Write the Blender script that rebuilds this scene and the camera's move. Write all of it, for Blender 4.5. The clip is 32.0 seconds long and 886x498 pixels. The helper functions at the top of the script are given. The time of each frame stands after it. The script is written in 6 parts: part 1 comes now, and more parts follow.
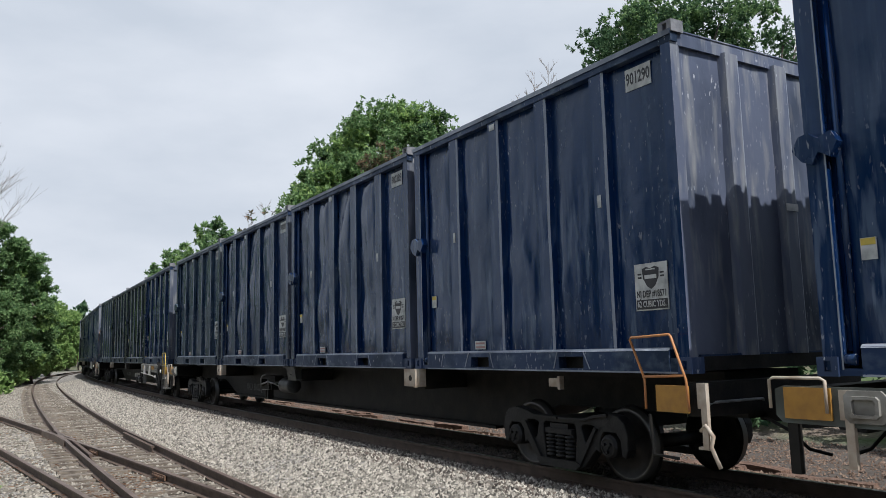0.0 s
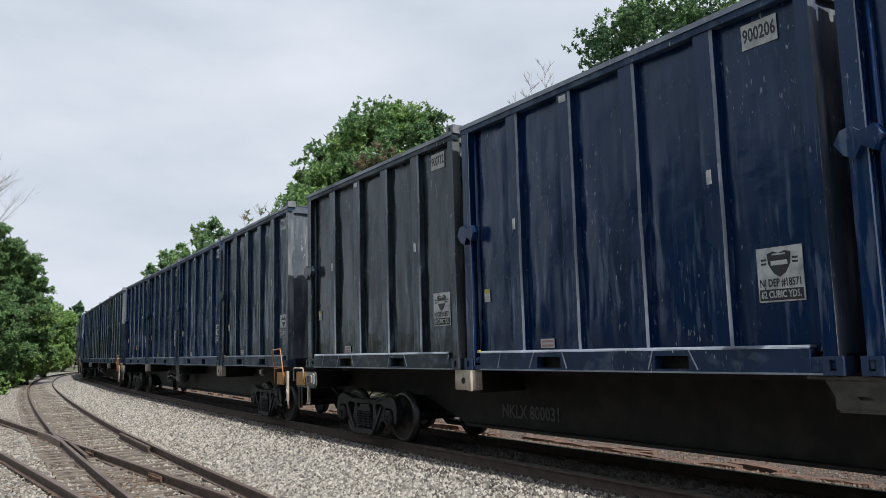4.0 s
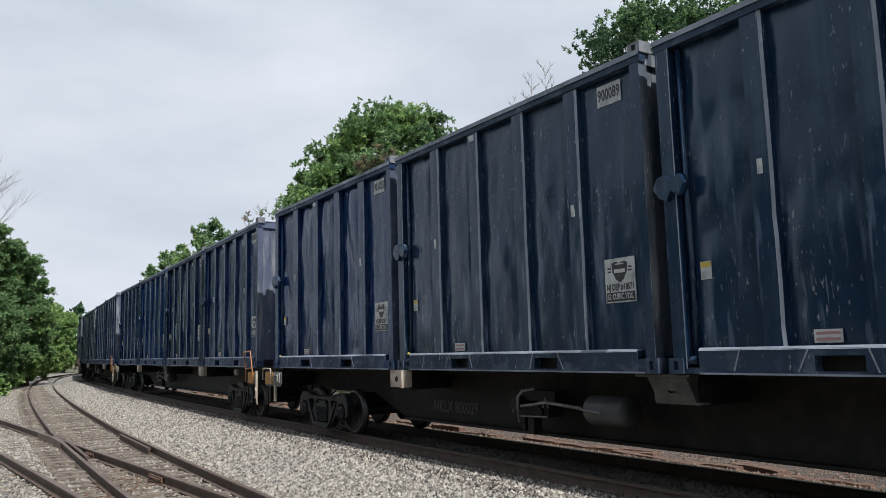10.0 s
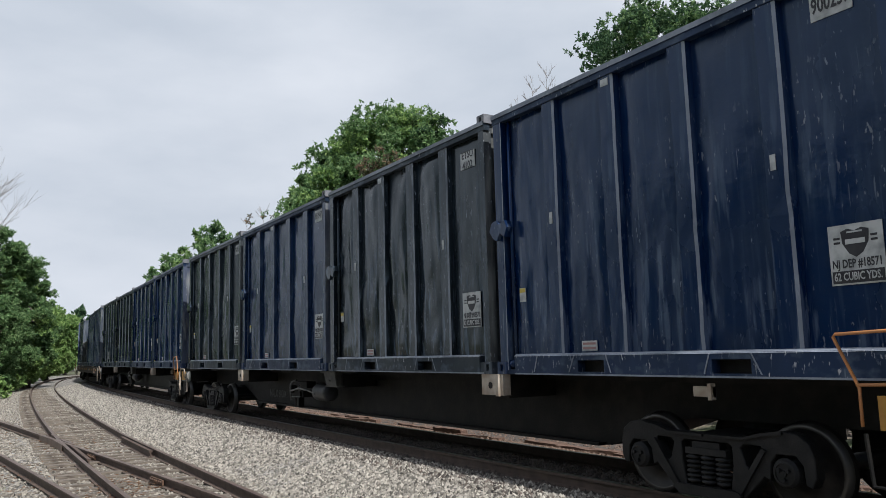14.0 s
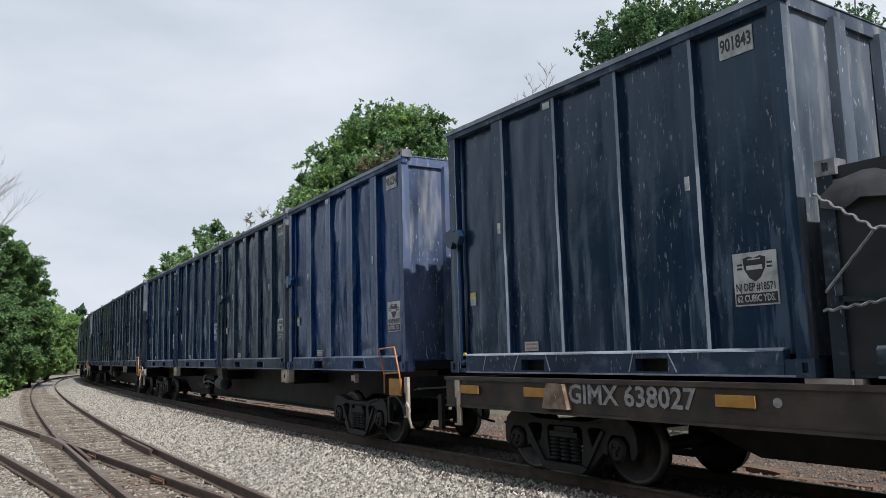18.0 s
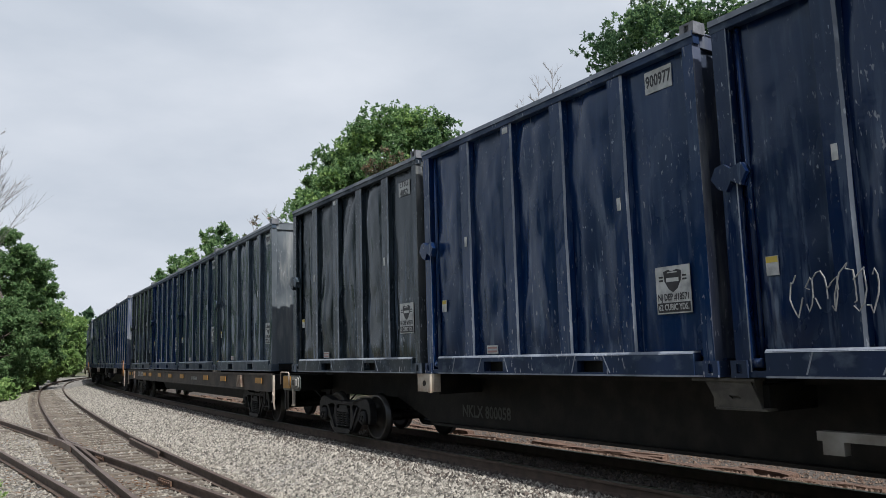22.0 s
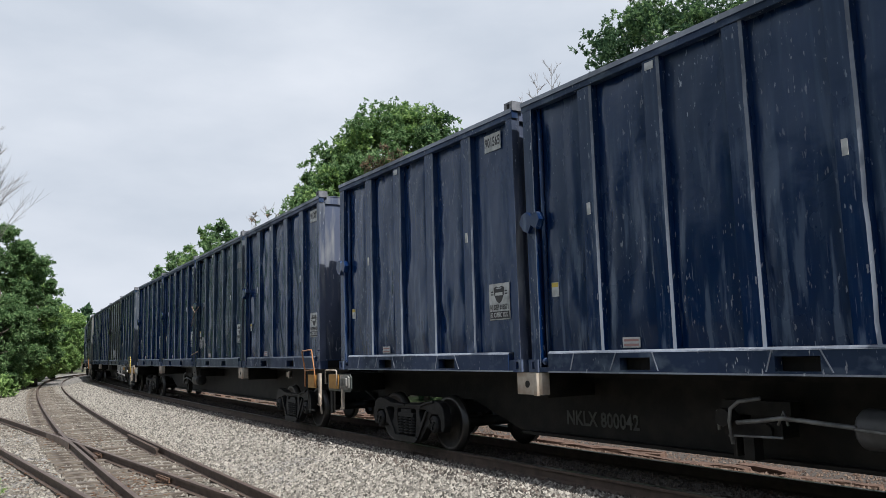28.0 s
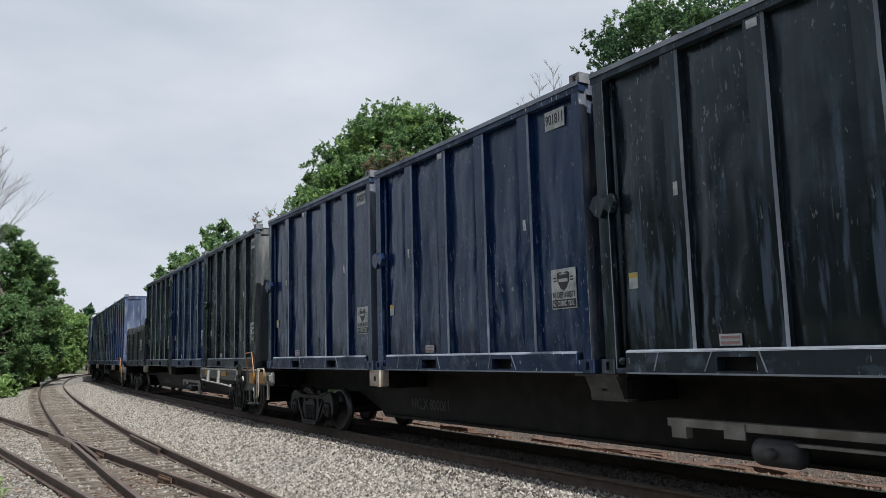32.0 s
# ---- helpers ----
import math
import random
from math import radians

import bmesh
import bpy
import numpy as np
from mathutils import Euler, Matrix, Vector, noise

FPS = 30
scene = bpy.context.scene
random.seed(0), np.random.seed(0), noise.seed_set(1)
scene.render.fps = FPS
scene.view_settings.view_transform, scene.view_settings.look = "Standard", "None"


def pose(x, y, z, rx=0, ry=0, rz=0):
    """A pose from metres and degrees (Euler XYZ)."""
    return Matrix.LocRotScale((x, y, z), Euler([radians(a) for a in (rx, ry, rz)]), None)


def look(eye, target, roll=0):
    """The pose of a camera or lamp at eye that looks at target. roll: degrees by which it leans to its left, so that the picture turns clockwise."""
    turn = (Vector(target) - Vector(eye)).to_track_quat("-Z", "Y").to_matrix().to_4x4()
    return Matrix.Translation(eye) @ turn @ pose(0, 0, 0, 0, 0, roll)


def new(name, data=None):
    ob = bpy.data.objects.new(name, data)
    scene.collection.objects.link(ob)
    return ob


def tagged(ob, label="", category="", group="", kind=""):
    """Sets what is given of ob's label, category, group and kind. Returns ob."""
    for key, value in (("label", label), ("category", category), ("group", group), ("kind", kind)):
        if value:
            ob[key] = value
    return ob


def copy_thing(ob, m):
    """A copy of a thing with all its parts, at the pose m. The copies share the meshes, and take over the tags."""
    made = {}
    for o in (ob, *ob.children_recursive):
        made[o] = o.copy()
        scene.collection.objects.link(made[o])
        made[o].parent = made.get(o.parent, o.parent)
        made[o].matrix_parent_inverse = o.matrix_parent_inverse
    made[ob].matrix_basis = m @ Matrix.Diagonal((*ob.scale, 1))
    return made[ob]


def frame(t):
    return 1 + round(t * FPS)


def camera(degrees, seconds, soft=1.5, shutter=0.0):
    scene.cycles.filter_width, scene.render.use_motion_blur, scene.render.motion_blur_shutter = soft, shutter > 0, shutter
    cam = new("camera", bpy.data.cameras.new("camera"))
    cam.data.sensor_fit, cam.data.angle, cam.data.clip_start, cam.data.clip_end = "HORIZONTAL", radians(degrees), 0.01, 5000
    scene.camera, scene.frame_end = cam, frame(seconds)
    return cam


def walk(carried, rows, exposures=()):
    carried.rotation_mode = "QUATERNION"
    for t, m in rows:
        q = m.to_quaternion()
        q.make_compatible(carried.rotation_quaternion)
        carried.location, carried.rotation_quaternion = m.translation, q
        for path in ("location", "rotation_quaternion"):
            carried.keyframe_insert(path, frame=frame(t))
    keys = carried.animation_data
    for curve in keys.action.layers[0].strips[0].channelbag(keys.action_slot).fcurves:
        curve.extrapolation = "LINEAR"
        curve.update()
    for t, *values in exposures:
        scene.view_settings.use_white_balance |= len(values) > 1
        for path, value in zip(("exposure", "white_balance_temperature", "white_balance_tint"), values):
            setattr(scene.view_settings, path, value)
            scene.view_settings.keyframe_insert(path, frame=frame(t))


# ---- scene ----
cam = camera(59.48, 32.0, soft=0.75)
EYE = (0.0, 0.0, 2.01)
# seconds, yaw, pitch, roll of the hand-held camera
CAM_ROWS = [
    (0, 0.00, 7.32, 1.38), (0.5, -0.02, 7.31, 1.41), (1, -0.07, 7.30, 1.42), (1.5, -0.10, 7.34, 1.32), (2, -0.07, 7.37, 1.34),
    (2.5, -0.13, 7.33, 1.37), (3, -0.38, 7.31, 1.46), (3.5, -0.30, 7.34, 1.43), (5.5, -0.14, 7.31, 1.47), (6, -0.11, 7.33, 1.41),
    (6.5, -0.12, 7.36, 1.40), (7, -0.13, 7.39, 1.44), (7.5, -0.17, 7.39, 1.49), (8, -0.14, 7.39, 1.47), (8.5, -0.15, 7.37, 1.52),
    (9, -0.23, 7.43, 1.43), (9.5, -0.17, 7.43, 1.43), (10, -0.21, 7.41, 1.46), (10.5, -0.22, 7.39, 1.47), (11, -0.22, 7.35, 1.45),
    (11.5, -0.22, 7.31, 1.50), (12, -0.15, 7.31, 1.51), (12.5, -0.14, 7.34, 1.46), (13, -0.02, 7.43, 1.52), (13.5, -0.16, 7.55, 1.52),
    (14, -0.10, 7.60, 1.44), (14.5, -0.31, 7.64, 1.45), (16.5, -0.05, 7.66, 1.59), (17, -0.09, 7.59, 1.48), (17.5, -0.08, 7.55, 1.45),
    (18, -0.08, 7.52, 1.48), (18.5, 0.07, 7.47, 1.50), (19, 0.15, 7.42, 1.45), (19.5, 0.11, 7.42, 1.46), (20, 0.16, 7.45, 1.52),
    (20.5, 0.18, 7.57, 1.53), (21, 0.20, 7.55, 1.48), (21.5, 0.34, 7.61, 1.58), (22, 0.39, 7.67, 1.58), (22.5, 0.45, 7.78, 1.57),
    (23, 0.47, 7.69, 1.58), (23.5, 0.46, 7.63, 1.56), (24, 0.42, 7.63, 1.58), (24.5, 0.40, 7.63, 1.56), (25, 0.31, 7.62, 1.47),
    (25.5, 0.29, 7.61, 1.47), (27.5, 0.35, 7.48, 1.47), (28, 0.28, 7.46, 1.49), (28.5, 0.43, 7.43, 1.50), (29, 0.44, 7.42, 1.48),
    (29.5, 0.37, 7.42, 1.46), (30, 0.49, 7.40, 1.42), (30.5, 0.49, 7.38, 1.46), (31, 0.49, 7.36, 1.48), (31.5, 0.44, 7.42, 1.48),
    (32, 0.41, 7.48, 1.48),
]
walk(cam, [(t, pose(*EYE, 90 + p, r, y)) for t, y, p, r in CAM_ROWS],
     exposures=[(0, 0.0, 5980, 10), (13, 0.0, 5980, 10), (14, -0.07, 5980, 10), (16.5, -0.03, 5980, 10), (18, 0.0, 5980, 10), (20, -0.02, 5980, 10), (22, -0.1, 5980, 10), (24, -0.06, 5980, 10), (25.2, -0.1, 5980, 10), (28, 0.0, 5980, 10), (30, -0.08, 5980, 10), (32, -0.12, 5980, 10)])

# ---- light ----
SUN_WAY = Vector((0.52, -0.855, 1.33)).normalized()      # towards the sun
sun = new("sun", bpy.data.lights.new("sun", "SUN"))
sun.data.energy, sun.data.angle, sun.data.color = 5.0, radians(0.6), (1.0, 0.95, 0.87)
sun.matrix_world = look((0, 0, 60), Vector((0, 0, 60)) - SUN_WAY)

world = bpy.data.worlds.new("sky")
scene.world = world
world.use_nodes = True
wn, wl = world.node_tree.nodes, world.node_tree.links
wn.clear()
w_out, w_bg = wn.new("ShaderNodeOutputWorld"), wn.new("ShaderNodeBackground")
w_sky = wn.new("ShaderNodeTexSky")
w_sky.sky_type, w_sky.sun_disc = "NISHITA", False
w_sky.sun_elevation = math.asin(SUN_WAY.z)
w_sky.sun_rotation = math.atan2(SUN_WAY.x, SUN_WAY.y)
w_sky.dust_density, w_sky.air_density = 2.0, 1.0
w_co, w_map = wn.new("ShaderNodeTexCoord"), wn.new("ShaderNodeMapping")
w_map.inputs["Scale"].default_value = (1.0, 1.0, 2.6)
w_noise, w_noise2 = wn.new("ShaderNodeTexNoise"), wn.new("ShaderNodeTexNoise")
w_noise.inputs["Scale"].default_value, w_noise.inputs["Detail"].default_value = 1.7, 6.0
w_noise2.inputs["Scale"].default_value, w_noise2.inputs["Detail"].default_value = 3.1, 7.0
w_ramp, w_ramp2 = wn.new("ShaderNodeValToRGB"), wn.new("ShaderNodeValToRGB")
w_ramp.color_ramp.elements[0].position, w_ramp.color_ramp.elements[1].position = 0.30, 0.46
# the clouds thin out towards the side that the sun stands on
w_dot, w_thin = wn.new("ShaderNodeVectorMath"), wn.new("ShaderNodeMath")
w_dot.operation, w_thin.operation = "DOT_PRODUCT", "ADD"
w_dot.inputs[1].default_value = (-0.13, 0.235, -0.06)
w_ramp2.color_ramp.elements[0].position, w_ramp2.color_ramp.elements[1].position = 0.34, 0.68
w_ramp2.color_ramp.elements[0].color = (0.622, 0.652, 0.690, 1)
w_ramp2.color_ramp.elements[1].color = (0.805, 0.812, 0.826, 1)
w_mul = wn.new("ShaderNodeMix")
w_mul.data_type, w_mul.blend_type = "RGBA", "MULTIPLY"
w_mul.inputs[0].default_value = 1.0
w_mul.inputs[7].default_value = (0.10, 0.10, 0.10, 1)
w_mix = wn.new("ShaderNodeMix")
w_mix.data_type = "RGBA"
for a, b in ((w_co.outputs["Generated"], w_map.inputs["Vector"]), (w_map.outputs[0], w_noise.inputs["Vector"]),
             (w_map.outputs[0], w_noise2.inputs["Vector"]), (w_noise.outputs["Fac"], w_thin.inputs[0]),
             (w_co.outputs["Generated"], w_dot.inputs[0]), (w_dot.outputs["Value"], w_thin.inputs[1]), (w_thin.outputs[0], w_ramp.inputs[0]),
             (w_noise2.outputs["Fac"], w_ramp2.inputs[0]), (w_sky.outputs[0], w_mul.inputs[6]),
             (w_ramp.outputs[0], w_mix.inputs[0]), (w_mul.outputs[2], w_mix.inputs[6]), (w_ramp2.outputs[0], w_mix.inputs[7]),
             (w_mix.outputs[2], w_bg.inputs["Color"]), (w_bg.outputs[0], w_out.inputs["Surface"])):
    wl.new(a, b)
w_bg.inputs["Strength"].default_value = 1.0


# ---- materials ----
def mat(name, colour, rough=0.7, metal=0.0, colour2=None, scale=3.0, low=0.35, high=0.65, bump=0.0, bump_scale=40.0, stretch=(1, 1, 1), spec=0.5, detail=8.0):
    """A surface of two colours mixed by a noise, with a fine relief."""
    m = bpy.data.materials.new(name)
    m.use_nodes = True
    n, l = m.node_tree.nodes, m.node_tree.links
    b = n["Principled BSDF"]
    b.inputs["Roughness"].default_value, b.inputs["Metallic"].default_value = rough, metal
    b.inputs["Specular IOR Level"].default_value = spec
    co, mp = n.new("ShaderNodeTexCoord"), n.new("ShaderNodeMapping")
    mp.inputs["Scale"].default_value = stretch
    l.new(co.outputs["Object"], mp.inputs["Vector"])
    no = n.new("ShaderNodeTexNoise")
    no.inputs["Scale"].default_value, no.inputs["Detail"].default_value = scale, detail
    l.new(mp.outputs[0], no.inputs["Vector"])
    ra = n.new("ShaderNodeValToRGB")
    ra.color_ramp.elements[0].position, ra.color_ramp.elements[1].position = low, high
    ra.color_ramp.elements[0].color = (*colour, 1)
    ra.color_ramp.elements[1].color = (*(colour2 or [c * 1.35 for c in colour]), 1)
    l.new(no.outputs["Fac"], ra.inputs[0])
    l.new(ra.outputs[0], b.inputs["Base Color"])
    if bump:
        nb, bu = n.new("ShaderNodeTexNoise"), n.new("ShaderNodeBump")
        nb.inputs["Scale"].default_value, nb.inputs["Detail"].default_value = bump_scale, 4.0
        l.new(mp.outputs[0], nb.inputs["Vector"])
        bu.inputs["Strength"].default_value, bu.inputs["Distance"].default_value = bump, 0.02
        l.new(nb.outputs["Fac"], bu.inputs["Height"])
        l.new(bu.outputs[0], b.inputs["Normal"])
    return m


def paint_mat(name, rough, chips, grime, pale=(0.066, 0.088, 0.125), fade=0.0, run=(2.2, 2.2, 0.16), run_scale=6.0, smear=0.0, spec=0.30, flecks=0.0, chalk=0.0, waves=0.0):
    """Worn paint whose hue is the object's own colour: dust streaks running down, pale chips and scratches, dull patches."""
    m = bpy.data.materials.new(name)
    m.use_nodes = True
    n, l = m.node_tree.nodes, m.node_tree.links
    b = n["Principled BSDF"]
    b.inputs["Specular IOR Level"].default_value = spec
    b.inputs["Specular Tint"].default_value = (0.75, 0.91, 1.0, 1)
    info, co = n.new("ShaderNodeObjectInfo"), n.new("ShaderNodeTexCoord")
    shift = n.new("ShaderNodeVectorMath")
    shift.operation = "MULTIPLY_ADD"
    shift.inputs[1].default_value = (1, 1, 1)
    l.new(co.outputs["Object"], shift.inputs[0])
    scl = n.new("ShaderNodeMath")
    scl.operation = "MULTIPLY"
    scl.inputs[1].default_value = 97.0
    l.new(info.outputs["Alpha"], scl.inputs[0])
    l.new(scl.outputs[0], shift.inputs[2])

    def noise_of(scale, stretch, detail, lo, hi):
        mp, no, ra = n.new("ShaderNodeMapping"), n.new("ShaderNodeTexNoise"), n.new("ShaderNodeMapRange")
        mp.inputs["Scale"].default_value = stretch
        no.inputs["Scale"].default_value, no.inputs["Detail"].default_value = scale, detail
        ra.inputs["From Min"].default_value, ra.inputs["From Max"].default_value = lo, hi
        l.new(shift.outputs[0], mp.inputs["Vector"])
        l.new(mp.outputs[0], no.inputs["Vector"])
        l.new(no.outputs["Fac"], ra.inputs["Value"])
        return ra.outputs[0]

    def mix(fac, a, colour, amount):
        mx, mu = n.new("ShaderNodeMix"), n.new("ShaderNodeMath")
        mx.data_type = "RGBA"
        mu.operation = "MULTIPLY"
        mu.inputs[1].default_value = amount
        l.new(fac, mu.inputs[0])
        l.new(mu.outputs[0], mx.inputs[0])
        l.new(a, mx.inputs[6])
        mx.inputs[7].default_value = (*colour, 1)
        return mx.outputs[2]

    dirt = noise_of(1.3, (1, 1, 0.5), 6, 0.42, 0.70)
    streak = noise_of(run_scale, run, 5, 0.52, 0.74)
    chip = noise_of(15.0, (2.0, 2.0, 0.6), 10, 0.645, 0.675)
    worn = noise_of(0.7, (1, 1, 1), 3, 0.45, 0.62)
    mask = n.new("ShaderNodeMath")
    mask.operation = "MULTIPLY"
    l.new(chip, mask.inputs[0])
    l.new(worn, mask.inputs[1])
    base = info.outputs["Color"]
    if fade:
        even = n.new("ShaderNodeValue")
        even.outputs[0].default_value = 1.0
        if chalk:
            gain = n.new("ShaderNodeVectorMath")
            gain.operation = "SCALE"
            gain.inputs["Scale"].default_value = chalk
            l.new(base, gain.inputs[0])
            base = mix(even.outputs[0], gain.outputs[0], pale, fade)
        else:
            base = mix(even.outputs[0], base, pale, fade)
    c = mix(dirt, base, (0.005, 0.012, 0.026), grime)
    c = mix(streak, c, pale, grime * 0.75)
    if smear:
        # scuffs rubbed into the lower half, where the boxes are handled
        sep, low = n.new("ShaderNodeSeparateXYZ"), n.new("ShaderNodeMapRange")
        low.inputs["From Min"].default_value, low.inputs["From Max"].default_value = 2.7, 0.9
        l.new(co.outputs["Object"], sep.inputs[0])
        l.new(sep.outputs[2], low.inputs["Value"])
        rub, both = noise_of(4.2, (2.2, 2.2, 0.26), 10, 0.555, 0.64), n.new("ShaderNodeMath")
        both.operation = "MULTIPLY"
        l.new(rub, both.inputs[0])
        l.new(low.outputs[0], both.inputs[1])
        c = mix(both.outputs[0], c, (0.15, 0.195, 0.27), smear)
    c = mix(mask.outputs[0], c, (0.42, 0.43, 0.46), chips)
    if flecks:
        # short bright nicks, thicker where the box has been knocked, and long fine scratches
        nick = noise_of(30.0, (1.0, 1.0, 0.32), 3.0, 0.675, 0.70)
        area = noise_of(1.3, (1.0, 1.0, 0.5), 6, 0.51, 0.68)
        line = noise_of(26.0, (1.6, 1.6, 0.07), 2, 0.70, 0.73)
        for sign, where, amount in ((nick, area, flecks), (line, worn, flecks * 0.5)):
            both = n.new("ShaderNodeMath")
            both.operation = "MULTIPLY"
            l.new(sign, both.inputs[0])
            l.new(where, both.inputs[1])
            c = mix(both.outputs[0], c, (0.36, 0.40, 0.46), amount)
    l.new(c, b.inputs["Base Color"])
    ro = n.new("ShaderNodeMapRange")
    ro.inputs["To Min"].default_value, ro.inputs["To Max"].default_value = rough, rough + 0.22
    l.new(dirt, ro.inputs["Value"])
    l.new(ro.outputs[0], b.inputs["Roughness"])
    bu, nb = n.new("ShaderNodeBump"), n.new("ShaderNodeTexNoise")
    nb.inputs["Scale"].default_value, nb.inputs["Detail"].default_value = 5.0, 5.0
    l.new(shift.outputs[0], nb.inputs["Vector"])
    bu.inputs["Strength"].default_value, bu.inputs["Distance"].default_value = 0.18, 0.03
    l.new(nb.outputs["Fac"], bu.inputs["Height"])
    if waves:
        # slow buckles in the sheet that break up what it mirrors
        slow, mp, wave = n.new("ShaderNodeBump"), n.new("ShaderNodeMapping"), n.new("ShaderNodeTexNoise")
        mp.inputs["Scale"].default_value = (1.0, 1.0, 0.34)
        wave.inputs["Scale"].default_value, wave.inputs["Detail"].default_value, wave.inputs["Distortion"].default_value = 3.2, 1.5, 0.2
        slow.inputs["Strength"].default_value, slow.inputs["Distance"].default_value = waves, 0.06
        l.new(shift.outputs[0], mp.inputs["Vector"])
        l.new(mp.outputs[0], wave.inputs["Vector"])
        l.new(wave.outputs["Fac"], slow.inputs["Height"])
        l.new(slow.outputs[0], bu.inputs["Normal"])
    l.new(bu.outputs[0], b.inputs["Normal"])
    return m


PAINT = paint_mat("container_paint", 0.16, 0.45, 0.30, (0.075, 0.115, 0.175), smear=0.40, spec=0.42, flecks=0.8, waves=0.4)
PAINT_FADED = paint_mat("scuffed_end_paint", 0.42, 0.9, 0.80, (0.37, 0.37, 0.345), 0.27, (2.6, 2.6, 0.40), 2.4, spec=0.25, flecks=0.9, chalk=1.4)
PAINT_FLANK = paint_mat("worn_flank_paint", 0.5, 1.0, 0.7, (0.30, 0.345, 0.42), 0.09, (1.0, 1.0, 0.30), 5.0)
# pale tone for rubbed paint and for light caught along the edges
PAINT_PALE_EDGE = paint_mat("worn_lit_edge_paint", 0.5, 1.0, 0.6, (0.42, 0.45, 0.50), 0.62, (1.0, 1.0, 0.6), 7.0)
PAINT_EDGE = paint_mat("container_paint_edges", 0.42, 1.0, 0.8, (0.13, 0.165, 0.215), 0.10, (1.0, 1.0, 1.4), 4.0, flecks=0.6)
M_CASTING = mat("casting_steel", (0.11, 0.115, 0.125), 0.6, 0.1, (0.22, 0.22, 0.23), 9, bump=0.2)
M_PLATE = mat("white_placard", (0.52, 0.53, 0.52), 0.5, 0, (0.26, 0.27, 0.27), 7, 0.42, 0.70)
M_INK = mat("black_ink", (0.012, 0.013, 0.018), 0.5, 0, (0.03, 0.03, 0.035), 8)
M_STENCIL = mat("white_stencil", (0.36, 0.36, 0.35), 0.7, 0, (0.2, 0.2, 0.2), 14)
M_OLDMARK = mat("faded_stencil", (0.09, 0.094, 0.086), 0.7, 0, (0.05, 0.05, 0.048), 9)
M_YELLOW = mat("yellow_label", (0.60, 0.45, 0.06), 0.6, 0, (0.45, 0.36, 0.08), 9)
M_RED = mat("red_print", (0.30, 0.17, 0.16), 0.6)
M_LOWBOX = mat("dull_charcoal_paint", (0.014, 0.016, 0.019), 0.5, 0, (0.026, 0.029, 0.033), 2.5, bump=0.12, bump_scale=8, spec=0.3)
M_TARP = mat("black_tarpaulin", (0.018, 0.018, 0.02), 0.55, 0, (0.05, 0.05, 0.052), 3, bump=0.4, bump_scale=9)
M_PLASTIC = mat("torn_grey_plastic", (0.30, 0.32, 0.34), 0.25, 0, (0.12, 0.13, 0.15), 7, bump=0.6, bump_scale=14)
M_BLACK = mat("car_frame_black", (0.007, 0.0068, 0.0064), 0.65, 0.0, (0.024, 0.021, 0.017), 4, 0.4, 0.8, bump=0.2, bump_scale=30, spec=0.25)
M_BOGIE = mat("cast_bogie_steel", (0.0095, 0.0098, 0.0105), 0.6, 0.1, (0.022, 0.021, 0.0205), 7, 0.4, 0.75, bump=0.3, bump_scale=50, spec=0.3)
M_WHEEL = mat("dark_wheel_steel", (0.011, 0.010, 0.010), 0.5, 0.4, (0.03, 0.026, 0.024), 8)
M_TREAD = mat("worn_tread", (0.07, 0.066, 0.062), 0.4, 0.7)
M_GOLD = mat("amber_reflector", (0.42, 0.22, 0.035), 0.55, 0, (0.30, 0.15, 0.03), 7)
M_ORANGE = mat("orange_handrail", (0.48, 0.20, 0.06), 0.5, 0, (0.33, 0.15, 0.06), 9)
M_YRAIL = mat("yellow_handrail", (0.60, 0.42, 0.04), 0.5, 0, (0.4, 0.28, 0.05), 9)
M_CREAM = mat("cream_step_paint", (0.50, 0.44, 0.36), 0.6, 0, (0.30, 0.23, 0.17), 6)
M_SILL = mat("pale_grey_sill_paint", (0.29, 0.285, 0.26), 0.6, 0, (0.14, 0.125, 0.105), 3, bump=0.1)
M_SILL_GREEN = mat("dull_green_grey_sill", (0.095, 0.11, 0.10), 0.6, 0, (0.055, 0.06, 0.053), 3, bump=0.1)
M_RIM = mat("rubbed_white_edge", (0.50, 0.49, 0.46), 0.6, 0, (0.30, 0.28, 0.25), 9)
M_RUSTCREAM = mat("rusted_cream_paint", (0.26, 0.20, 0.15), 0.7, 0, (0.11, 0.06, 0.035), 7, bump=0.2)
M_BROWN = mat("weathered_brown_sill", (0.022, 0.018, 0.015), 0.7, 0, (0.06, 0.045, 0.034), 2.5, bump=0.2)
M_PIPE = mat("galvanised_pipe", (0.20, 0.205, 0.20), 0.5, 0.3, (0.10, 0.10, 0.10), 8)
M_PAD = mat("dirty_olive_bracket", (0.075, 0.07, 0.055), 0.7, 0, (0.03, 0.027, 0.022), 5, bump=0.2)
M_GREY = mat("grey_tank_paint", (0.075, 0.077, 0.08), 0.5, 0, (0.03, 0.03, 0.031), 4)
M_RAIL = mat("rusty_rail", (0.066, 0.044, 0.033), 0.8, 0.0, (0.105, 0.072, 0.053), 6, bump=0.2)
M_RUST = mat("orange_rust", (0.15, 0.085, 0.05), 0.85, 0, (0.07, 0.042, 0.03), 14, bump=0.3)
M_RAILTOP = mat("worn_rail_head", (0.17, 0.122, 0.094), 0.5, 0.35, (0.105, 0.072, 0.054), 3, stretch=(1, 1, 1))
M_SHINE = mat("bright_rail_head", (0.30, 0.28, 0.27), 0.3, 0.9)
